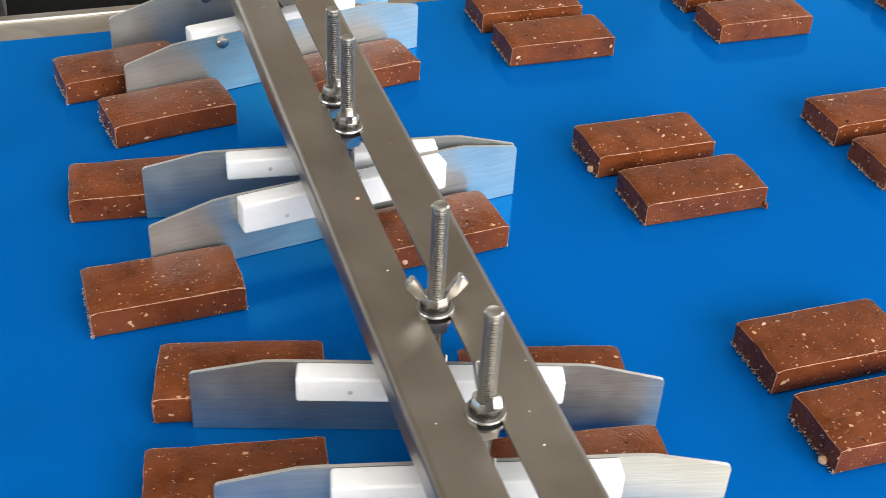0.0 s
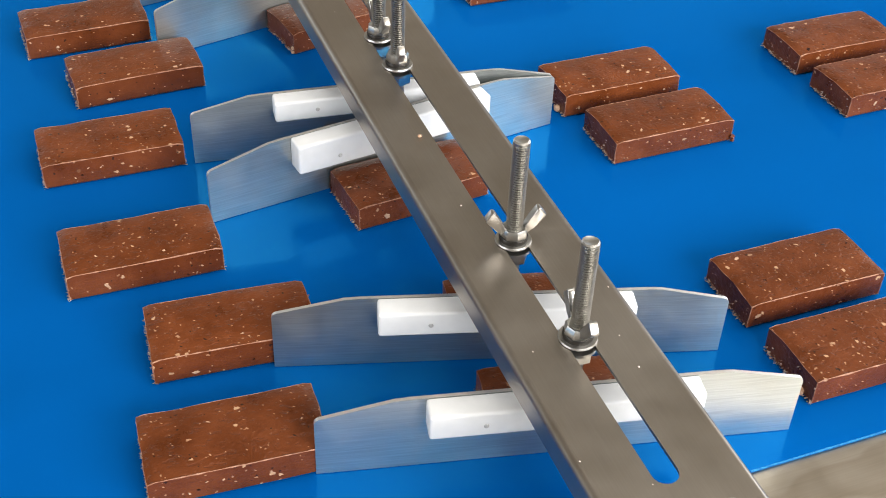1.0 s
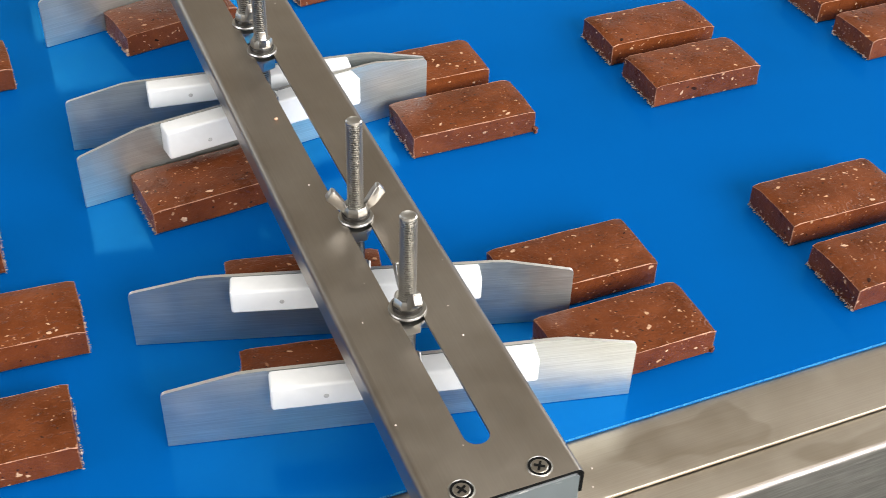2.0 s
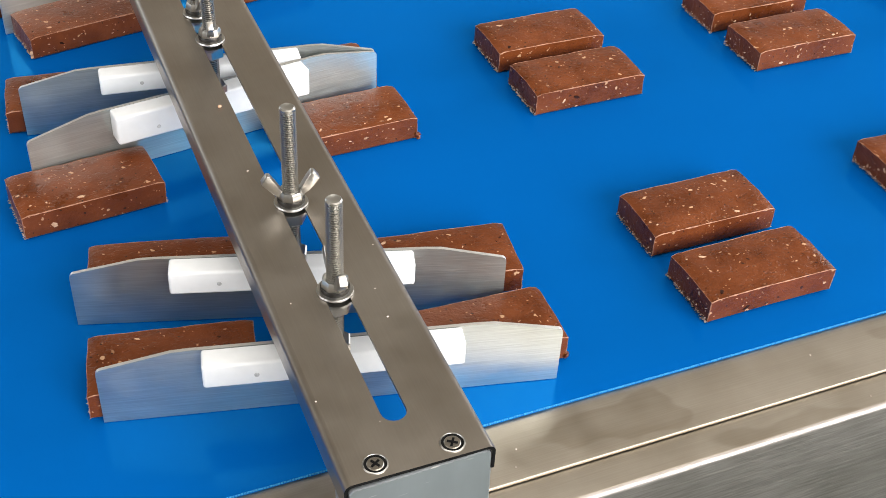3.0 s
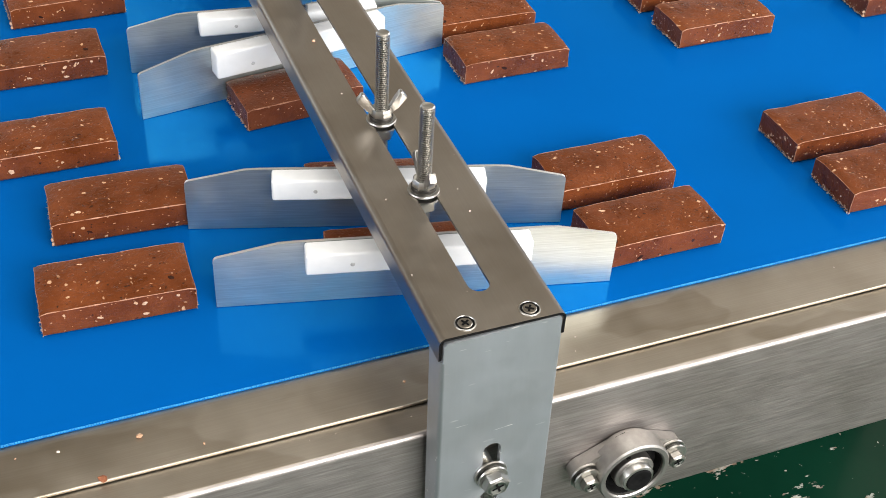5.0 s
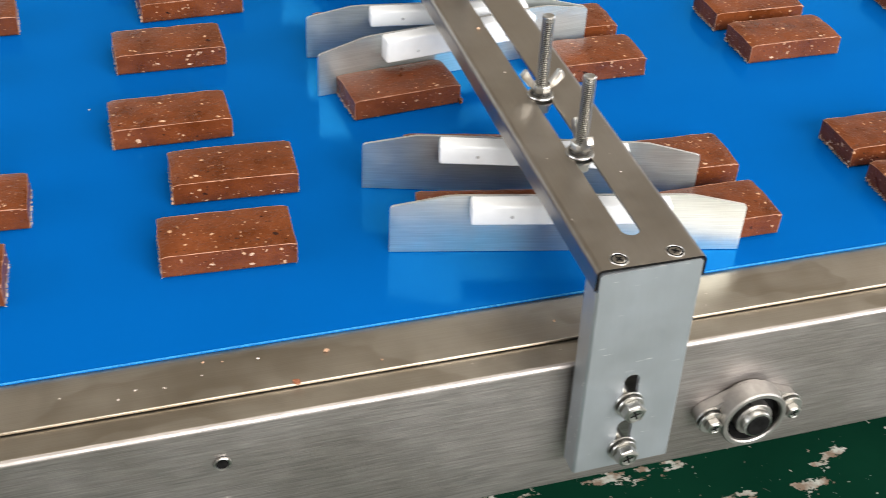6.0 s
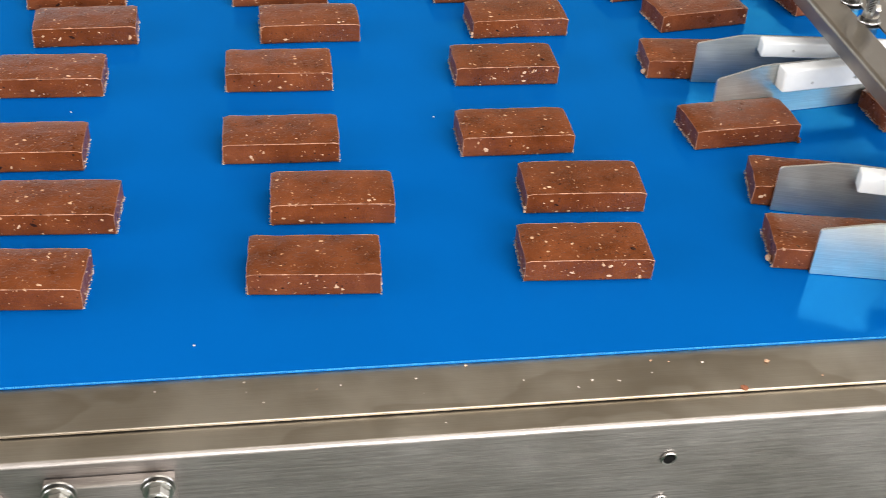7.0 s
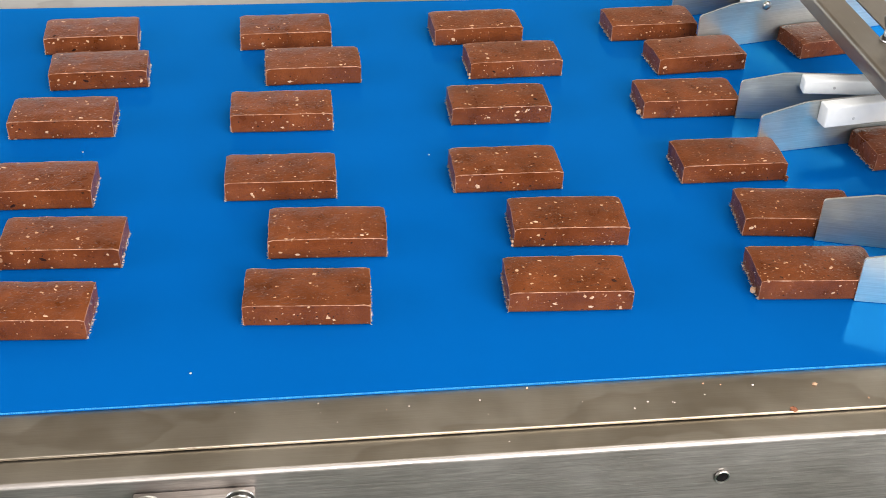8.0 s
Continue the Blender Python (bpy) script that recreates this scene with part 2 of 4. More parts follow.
WALL = wall_paint("hall_wall_plaster", (0.36, 0.32, 0.27), (0.48, 0.44, 0.385))
CEIL = wall_paint("hall_ceiling_panels", (0.40, 0.345, 0.28), (0.52, 0.46, 0.385))


# ---- mesh helpers ----
def part(name, bm, mat, parent=None, label="", smooth=True):
    me = bpy.data.meshes.new(name)
    bmesh.ops.recalc_face_normals(bm, faces=bm.faces[:])
    bm.to_mesh(me)
    bm.free()
    for x in mat if isinstance(mat, (list, tuple)) else (mat,):
        me.materials.append(x)
    if smooth:
        me.shade_smooth()
        me.set_sharp_from_angle(angle=radians(35))
    ob = new(name, me)
    if parent is not None:
        ob.parent = parent
    if label:
        tagged(ob, label)
    return ob


def empty(name, m, label, category, group="", kind=""):
    ob = new(name)
    ob.empty_display_size = 0.01
    ob.matrix_basis = m
    return tagged(ob, label, category, group, kind)


def add_box(bm, x0, x1, y0, y1, z0, z1, bevel=0.0, seg=2):
    made = bmesh.ops.create_cube(bm, size=1.0)["verts"]
    for v in made:
        v.co = Vector((x0 + (v.co.x + 0.5) * (x1 - x0), y0 + (v.co.y + 0.5) * (y1 - y0), z0 + (v.co.z + 0.5) * (z1 - z0)))
    if bevel:
        es = list({e for v in made for e in v.link_edges})
        bmesh.ops.bevel(bm, geom=es, offset=bevel, segments=seg, profile=0.5, affect="EDGES")


def add_prism(bm, pts, m, depth):
    """A flat outline (u, v) in m's x, y, pulled along m's z by depth."""
    a = [bm.verts.new(m @ Vector((u, v, 0))) for u, v in pts]
    b = [bm.verts.new(m @ Vector((u, v, depth))) for u, v in pts]
    k = len(pts)
    bm.faces.new(a[::-1])
    bm.faces.new(b)
    for i in range(k):
        bm.faces.new((a[i], a[(i + 1) % k], b[(i + 1) % k], b[i]))


def add_lathe(bm, prof, m=Matrix(), seg=24):
    """A profile of (radius, height) turned round m's z; ends with radius 0 close it."""
    rings = []
    for r, h in prof:
        if r < 1e-7:
            rings.append([bm.verts.new(m @ Vector((0, 0, h)))])
        else:
            rings.append([bm.verts.new(m @ Vector((r * math.cos(2 * math.pi * i / seg), r * math.sin(2 * math.pi * i / seg), h))) for i in range(seg)])
    for a, b in zip(rings, rings[1:]):
        for i in range(seg):
            j = (i + 1) % seg
            if len(a) == 1 and len(b) == 1:
                continue
            if len(a) == 1:
                bm.faces.new((a[0], b[i], b[j]))
            elif len(b) == 1:
                bm.faces.new((a[i], a[j], b[0]))
            else:
                bm.faces.new((a[i], a[j], b[j], b[i]))


def arc(cx, cy, r, a0, a1, k=6):
    return [(cx + r * math.cos(radians(a0 + (a1 - a0) * i / k)), cy + r * math.sin(radians(a0 + (a1 - a0) * i / k))) for i in range(k + 1)]


def slot_outline(x, y0, y1, r, k=10):
    """A long hole along y with round ends."""
    return arc(x, y1 - r, r, 0, 180, k) + arc(x, y0 + r, r, 180, 360, k)


def add_sheet(bm, outline, holes, m, thick):
    """A sheet with holes in m's x, y, from 0 to thick along m's z."""
    flat = bmesh.new()
    edges = []
    for loop in (outline, *holes):
        vs = [flat.verts.new((u, v, 0)) for u, v in loop]
        edges += [flat.edges.new((vs[i], vs[(i + 1) % len(vs)])) for i in range(len(vs))]
    bmesh.ops.triangle_fill(flat, use_beauty=True, use_dissolve=False, edges=edges)
    made = bmesh.ops.extrude_face_region(flat, geom=flat.faces[:])
    for v in made["geom"]:
        if isinstance(v, bmesh.types.BMVert):
            v.co.z += thick
    bmesh.ops.recalc_face_normals(flat, faces=flat.faces[:])
    copy = {v: bm.verts.new(m @ v.co) for v in flat.verts}
    for f in flat.faces:
        bm.faces.new([copy[v] for v in f.verts])
    flat.free()


def ribbon(line, thick):
    """A closed outline round a polyline, thick to the left of its run."""
    out = []
    for i, p in enumerate(line):
        a, b = line[max(i - 1, 0)], line[min(i + 1, len(line) - 1)]
        d = Vector((b[0] - a[0], b[1] - a[1])).normalized()
        out.append((p[0] - d.y * thick, p[1] + d.x * thick))
    return list(line) + out[::-1]


ALONG_X = Matrix(((0, 0, 1, 0), (1, 0, 0, 0), (0, 1, 0, 0), (0, 0, 0, 1)))  # u, v, depth -> y, z, x
ALONG_Y = Matrix(((1, 0, 0, 0), (0, 0, 1, 0), (0, 1, 0, 0), (0, 0, 0, 1)))  # u, v, depth -> x, z, y


def hexagon(r, turn=0):
    return [(r * math.cos(radians(60 * i + turn)), r * math.sin(radians(60 * i + turn))) for i in range(6)]


def add_hex_nut(bm, r, h, m=Matrix()):
    """A hexagon with its corners chamfered."""
    k = 6
    levels = [(0.90, 0.0), (1.0, 0.12 * h), (1.0, 0.88 * h), (0.90, h)]
    rings = [[bm.verts.new(m @ Vector((r * f * math.cos(math.pi * i / 3), r * f * math.sin(math.pi * i / 3), z))) for i in range(k)] for f, z in levels]
    for a, b in zip(rings, rings[1:]):
        for i in range(k):
            bm.faces.new((a[i], a[(i + 1) % k], b[(i + 1) % k], b[i]))
    bm.faces.new(rings[0][::-1])
    bm.faces.new(rings[-1])


# ---- hall ----
def build_hall():
    x0, x1, y0, y1 = -5.0, 6.0, -4.0, 5.5
    bm = bmesh.new()
    add_box(bm, x0 - 0.3, x1 + 0.3, y0 - 0.3, y1 + 0.3, FLOOR_Z - 0.2, FLOOR_Z)
    tagged(part("floor", bm, FLOOR_PAINT, smooth=False), "dark green painted concrete floor, chipped to bare patches", "floor", kind="structure")
    bm = bmesh.new()
    add_box(bm, x0 - 0.3, x1 + 0.3, y0 - 0.3, y1 + 0.3, CEIL_Z + 0.02, CEIL_Z + 0.2)
    tagged(part("ceiling", bm, CEIL, smooth=False), "plain beige grey hall ceiling", "ceiling", kind="structure")

    def wall(name, a, b, fixed, axis, gaps):
        bm = bmesh.new()
        spans, at = [], a
        for g0, g1, low, high in gaps:
            spans += [(at, g0, FLOOR_Z, CEIL_Z + 0.02), (g0, g1, FLOOR_Z, low), (g0, g1, high, CEIL_Z + 0.02)]
            at = g1
        spans.append((at, b, FLOOR_Z, CEIL_Z + 0.02))
        lo, hi = fixed
        for p, q, z0, z1 in spans:
            add_box(bm, *((p, q, lo, hi) if axis == "x" else (lo, hi, p, q)), z0, z1)
        tagged(part(name, bm, WALL, smooth=False), "plain beige plastered hall wall", "wall", kind="structure")

    wall("wall_south", x0 - 0.2, x1 + 0.2, (y0 - 0.2, y0), "x", [(-0.7, 5.0, 0.95, 3.25)])
    wall("wall_north", x0 - 0.2, x1 + 0.2, (y1, y1 + 0.2), "x", [(-4.6, -0.2, 0.5, 1.9), (3.1, 5.7, 1.4, 2.8)])
    # the west opening is made only for the added fill lamp
    wall("wall_west", y0, y1, (x0 - 0.2, x0), "y", [(-2.5, 1.5, 0.6, 2.4)])
    wall("wall_east", y0, y1, (x1, x1 + 0.2), "y", [(-1.7, 3.7, 0.6, 2.9)])


build_hall()

# ---- conveyor ----
BELT_Y0, BELT_Y1 = 0.0711, 0.624
RUN_X0, RUN_X1 = -2.10, 2.40
MID_Y = (BELT_Y0 + BELT_Y1) / 2
RAIL_Y, RAIL_Z = 0.0183, -0.1035


def build_frame():
    fr = empty("belt_conveyor", Matrix(), "brushed stainless steel conveyor frame with folded side rails", "conveyor")
    for side in (0, 1):
        def at(line):
            return [((y if side == 0 else 2 * MID_Y - y), z) for y, z in line]
        # folded rail: top flange, rounded bend, tall side, bottom flange
        r = 0.0030
        line = [(0.060, -0.0046), (RAIL_Y + r, -0.0046)] + arc(RAIL_Y + r, -0.0046 - r, r, 90, 180, 7)[1:] + arc(RAIL_Y + r, RAIL_Z + r, r, 180, 270, 5) + [(0.05, RAIL_Z)]
        bm = bmesh.new()
        add_prism(bm, at(ribbon(line, 0.002)), ALONG_X @ Matrix.Translation((0, 0, RUN_X0)), RUN_X1 - RUN_X0)
        bmesh.ops.recalc_face_normals(bm, faces=bm.faces[:])
        for f in bm.faces:
            f.material_index = int(f.normal.z > 0.97)
        part("side_rail", bm, (STEEL_FRAME, STEEL_STRIP), fr)
        # upper strip beside the belt, with a rolled edge
        r = 0.0007
        line = [(0.110, -0.0021), (0.0370 + r, -0.0021)] + arc(0.0370 + r, -0.0021 - r, r, 90, 180, 6)[1:] + [(0.0370, -0.0036)]
        bm = bmesh.new()
        add_prism(bm, at(ribbon(line, 0.0012)), ALONG_X @ Matrix.Translation((0, 0, RUN_X0)), RUN_X1 - RUN_X0)
        part("top_strip", bm, STEEL_STRIP, fr)
        if side == 1:
            # far lip's highlight, added as a thin bright bead
            bm = bmesh.new()
            y = 2 * MID_Y - 0.0368
            add_prism(bm, arc(y, -0.0018, 0.0011, 0, 360, 11)[:-1], ALONG_X @ Matrix.Translation((0, 0, RUN_X0)), RUN_X1 - RUN_X0)
            part("lip_highlight_bead", bm, EDGE, fr, "bright bead added as the highlight on the strip lip")
    bm = bmesh.new()
    add_box(bm, RUN_X0, RUN_X1, 0.112, 2 * MID_Y - 0.112, -0.030, -0.0021)
    part("slider_bed", bm, STEEL_STRIP, fr, smooth=False)
    for x in (RUN_X0 + 0.06, RUN_X1 - 0.06):
        for y in (0.040, 2 * MID_Y - 0.040):
            bm = bmesh.new()
            add_box(bm, x - 0.02, x + 0.02, y - 0.02, y + 0.02, FLOOR_Z, RAIL_Z, 0.002)
            part("leg", bm, STEEL_FRAME, fr)
    # tapped inserts in the near side
    for z in (-0.0315, -0.0655):
        m = pose(-0.1915, RAIL_Y - 0.0005, z, 90)
        bm = bmesh.new()
        add_lathe(bm, [(0.0047, 0.0), (0.0046, 0.0010), (0.0042, 0.0013), (0.0036, 0.0011), (0.0034, 0.0003)], m, 24)
        rim = part("threaded_insert", bm, BRIGHT, fr, "bright threaded insert")
        bm = bmesh.new()
        add_lathe(bm, [(0.0036, 0.0007), (0.0030, 0.0004), (0.0030, 0.0007), (0.0024, 0.0003), (0.0, 0.0003)], m, 20)
        part("bore", bm, BLACK, rim)
    return fr


build_frame()


def build_belt():
    bt = empty("conveyor_belt", Matrix(), "smooth bright blue conveyor belt with frayed pale edge", "conveyor belt")
    bm = bmesh.new()
    add_box(bm, -1.68, 2.36, BELT_Y0 + 0.0006, BELT_Y1 - 0.0006, -0.0019, 0.0)
    part("belt_sheet", bm, BELT, bt, smooth=False)
    rng = random.Random(4)
    for y, s in ((BELT_Y0 + 0.0006, -1), (BELT_Y1 - 0.0006, 1)):
        bm = bmesh.new()
        x, pitch = -0.95, 0.0013
        while x < 1.15:
            w, d, h = pitch * rng.uniform(0.65, 0.9), rng.uniform(0.0002, 0.0005), rng.uniform(-0.0005, -0.0001)
            a = [(x, y, 0.0002 + h), (x + w, y, 0.0002 + h), (x + w * 0.85, y + s * d, -0.0004 + h), (x + w * 0.15, y + s * d, -0.0004 + h)]
            t = [bm.verts.new(p) for p in a]
            u = [bm.verts.new((p[0], p[1], -0.0011)) for p in a]
            bm.faces.new(t)
            for i in range(4):
                bm.faces.new((t[i], t[(i + 1) % 4], u[(i + 1) % 4], u[i]))
            x += pitch
        tagged(part("belt_edge", bm, BELT_EDGE, bt, "pale blue frayed cut edge", smooth=False), kind="stuff")
    return bt


belt = build_belt()

# ---- crossbar over the belt ----
BAR_W, BAR_TOP, BAR_T = 0.0612, 0.0752, 0.0015
BAR_SKEW = 0.4
POST_Y = -0.0005
BAR_END = 2 * MID_Y


def add_cross_recess_screw(parent, x, y, z):
    """A countersunk head in its bevelled hole: pale ring, gap shade as a black ring, flat head with a cross."""
    bm = bmesh.new()
    add_lathe(bm, [(0.0, -0.001), (0.0038, -0.001), (0.0039, 0.0002), (0.0035, 0.0005), (0.0, 0.0004)], seg=28)
    sc = part("screw", bm, SCREW, parent, "countersunk cross-head screw")
    sc.matrix_basis = pose(x, y, z, 0, 0, 20 + 800 * x) @ Matrix.Diagonal((0.86, 0.86, 1, 1))
    bm = bmesh.new()
    add_lathe(bm, [(0.0038, 0.0002), (0.0052, 0.00025), (0.0052, -0.0005)], seg=28)
    part("gap", bm, BLACK, sc)
    bm = bmesh.new()
    add_lathe(bm, [(0.0051, 0.0002), (0.0053, 0.0005), (0.0057, 0.0004), (0.0059, 0.0001), (0.0059, -0.0005)], seg=28)
    part("hole_rim", bm, BRIGHT, sc)
    # shade of the cross recess, as black bars laid on the head
    bm = bmesh.new()
    for a in (0, 90):
        add_prism(bm, [(-0.0025, -0.00055), (0.0025, -0.00055), (0.0025, 0.00055), (-0.0025, 0.00055)], pose(0, 0, 0.0004 if a else 0.00035, 0, 0, a), 0.0003)
    part("cross_recess", bm, BLACK, sc, smooth=False)
    return sc


def build_crossbar():
    cb = empty("crossbar", pose(0, 0, 0, 0, 0, -BAR_SKEW), "satin stainless steel slotted channel crossbar above the belt", "crossbar")
    r = 0.0034
    bm = bmesh.new()
    hole = slot_outline(0.0302, 0.0252, BAR_END - 0.0252, 0.0053)
    e0, e1 = 0.0008, BAR_END - 0.0008
    add_sheet(bm, [(r, e0), (BAR_W - r, e0), (BAR_W - r, e1), (r, e1)], [hole], Matrix.Translation((0, 0, BAR_TOP - BAR_T)), BAR_T)
    for s in (0, 1):
        line = [(r, BAR_TOP)] + arc(r, BAR_TOP - r, r, 90, 180, 7)[1:] + [(0, BAR_TOP - 0.0130)]
        if s:
            line = [(BAR_W - x, z) for x, z in line][::-1]
        add_prism(bm, ribbon(line, BAR_T), ALONG_Y @ Matrix.Translation((0, 0, e0)), e1 - e0)
    bmesh.ops.remove_doubles(bm, verts=bm.verts[:], dist=1e-6)
    bmesh.ops.recalc_face_normals(bm, faces=bm.faces[:])
    # end faces painted black for the shadow gap between crossbar and post
    for f in bm.faces:
        f.material_index = int(abs(f.normal.y) > 0.9 and (f.calc_center_median().y < 0.01 or f.calc_center_median().y > BAR_END - 0.01))
    part("channel", bm, (STEEL_BEAM, BLACK), cb)
    for x in (0.0145, 0.0457):
        for y in (0.0075, BAR_END - 0.0075):
            add_cross_recess_screw(cb, x, y, BAR_TOP)
    return cb


build_crossbar()


def add_hex_bolt(parent, m, r=0.0058, h=0.0052, shank=0.012):
    """A hexagon bolt with its washers; m's z points out of the head."""
    bm = bmesh.new()
    add_lathe(bm, [(0.0, 0.0030), (0.0076, 0.0030), (0.0079, 0.0034), (0.0076, 0.0042), (0.0, 0.0042)], m, 24)
    add_hex_nut(bm, r, h, m @ pose(0, 0, 0.0042, 0, 0, 12))
    add_lathe(bm, [(0.0, 0.0042 + h), (r * 0.78, 0.0042 + h), (r * 0.62, 0.0047 + h), (r * 0.50, 0.0043 + h), (0.0, 0.0043 + h)], m, 20)
    bolt = part("bolt", bm, BRIGHT, parent, "bright hexagon bolt")
    # recess shade painted as two thin black bars on the head
    bm = bmesh.new()
    for a in (20, 110):
        add_prism(bm, [(-0.46 * r, -0.0006), (0.46 * r, -0.0006), (0.46 * r, 0.0006), (-0.46 * r, 0.0006)], m @ pose(0, 0, (0.0042 if a < 90 else 0.00425) + h, 0, 0, a), 0.0002)
    part("recess", bm, BLACK, bolt, smooth=False)
    bm = bmesh.new()
    add_lathe(bm, [(0.0, 0.0), (0.0086, 0.0), (0.0088, 0.0007), (0.0085, 0.0013), (0.0, 0.0013)], m, 24)
    part("washer", bm, BRIGHT, bolt)
    bm = bmesh.new()
    add_lathe(bm, [(0.0, 0.0013), (0.0066, 0.0013), (0.0068, 0.0020), (0.0066, 0.0030), (0.0, 0.0030)], m, 20)
    part("spring_washer", bm, DARK_STEEL, bolt)
    bm = bmesh.new()
    prof = [(0.0, 0.0)]
    for i in range(int(shank / 0.00125)):
        prof += [(0.0040, -0.00125 * i), (0.0034, -0.00125 * i - 0.0006)]
    add_lathe(bm, prof + [(0.0, -shank)], m, 14)
    part("thread", bm, BRIGHT, bolt)
    return bolt


def build_post():
    po = empty("support_post", pose(0.0021, 0, 0, 0, -1.2, 0), "dull aluminium channel post bolted to the frame side", "post")
    x0, x1, z0, z1, r, th = 0.0011, 0.0582, -0.0730, BAR_TOP - BAR_T - 0.0010, 0.0022, 0.0030
    bm = bmesh.new()
    holes = [slot_outline(0.0285, -0.0310, -0.0020, 0.0046), slot_outline(0.0285, -0.0665, -0.0370, 0.0046)]
    # its head is notched to fit between the crossbar's flanges
    zn, w = BAR_TOP - 0.0138, 0.0012
    x0, x1 = x0 - w, x1 + w
    head = [(x1 - r, zn), (x1 - w, zn), (x1 - w, z1 - 0.0015), (x1 - w - 0.0015, z1), (x0 + w + 0.0015, z1), (x0 + w, z1 - 0.0015), (x0 + w, zn), (x0 + r, zn)]
    add_sheet(bm, [(x0 + r, z0), (x1 - r, z0)] + head, holes, ALONG_Y @ Matrix.Translation((0, 0, POST_Y)), th)
    up = Matrix.Translation((0, 0, z0))
    for s in (0, 1):
        line = [(x0 + r, POST_Y)] + arc(x0 + r, POST_Y + r, r, 270, 180, 6)[1:] + [(x0, 0.0135)]
        if s:
            line = [(x0 + x1 - x, y) for x, y in line]
        add_prism(bm, ribbon(line, th * (-1 if s == 0 else 1)), up, zn - z0)
    add_box(bm, x0 + th + w, x1 - th - w, POST_Y + 0.0031, 0.016, z1 - 0.003, z1)
    bmesh.ops.remove_doubles(bm, verts=bm.verts[:], dist=1e-6)
    part("channel", bm, ALU_POST, po)
    for z in (-0.0237, -0.0590):
        add_hex_bolt(po, pose(0.0285, POST_Y, z, 90), 0.0068, 0.0056, 0.0180)
    return po


post = build_post()
copy_thing(post, Matrix.Translation((BAR_W - 0.0006 + BAR_END * math.sin(radians(BAR_SKEW)), BAR_END, 0)) @ Matrix.Rotation(math.pi, 4, "Z"))


# ---- lane guides ----
def plate_outline(half, h_end, h_mid, knee, r):
    pts = [(-half, 0.0), (half, 0.0)]
    pts += arc(half - r, h_end - r * 1.1, r, 0, 80, 5)
    pts += [(knee + 0.004, h_mid - 0.0004), (knee - 0.004, h_mid), (-knee + 0.004, h_mid), (-knee - 0.004, h_mid - 0.0004)]
    pts += arc(-half + r, h_end - r * 1.1, r, 100, 180, 5)
    return pts


def threaded(bm, r, z0, z1, pitch=0.00125, seg=18):
    prof, z = [(0.0, z0), (r * 0.80, z0)], z0
    while z < z1 - pitch * 1.4:
        prof += [(r * 0.80, z + 0.34 * pitch), (r, z + 0.54 * pitch), (r, z + 0.72 * pitch), (r * 0.80, z + 0.92 * pitch)]
        z += pitch
    prof += [(r * 0.80, z), (r * 0.97, z + 0.0002), (r * 0.97, z1 - 0.0006), (r * 0.80, z1), (r * 0.55, z1 - 0.0003), (0.0, z1 - 0.0005)]
    add_lathe(bm, prof, seg=seg)


def wing(bm, side):
    pts = [(0.0045, 0.0006), (0.0068, 0.0010), (0.0100, 0.0036), (0.0152, 0.0086), (0.0160, 0.0102), (0.0126, 0.0142), (0.0110, 0.0138), (0.0084, 0.0098), (0.0064, 0.0066), (0.0045, 0.0044)]
    if side < 0:
        pts = [(-x, z) for x, z in pts][::-1]
    pts = [(x * 0.86, z * 0.97) for x, z in pts]
    made = bmesh.new()
    add_prism(made, pts, ALONG_Y @ Matrix.Translation((0, 0, -0.0019)), 0.0038)
    bmesh.ops.bevel(made, geom=made.edges[:], offset=0.0006, segments=2, profile=0.5, affect="EDGES")
    cp = {v: bm.verts.new(v.co) for v in made.verts}
    for f in made.faces:
        bm.faces.new([cp[v] for v in f.verts])
    made.free()


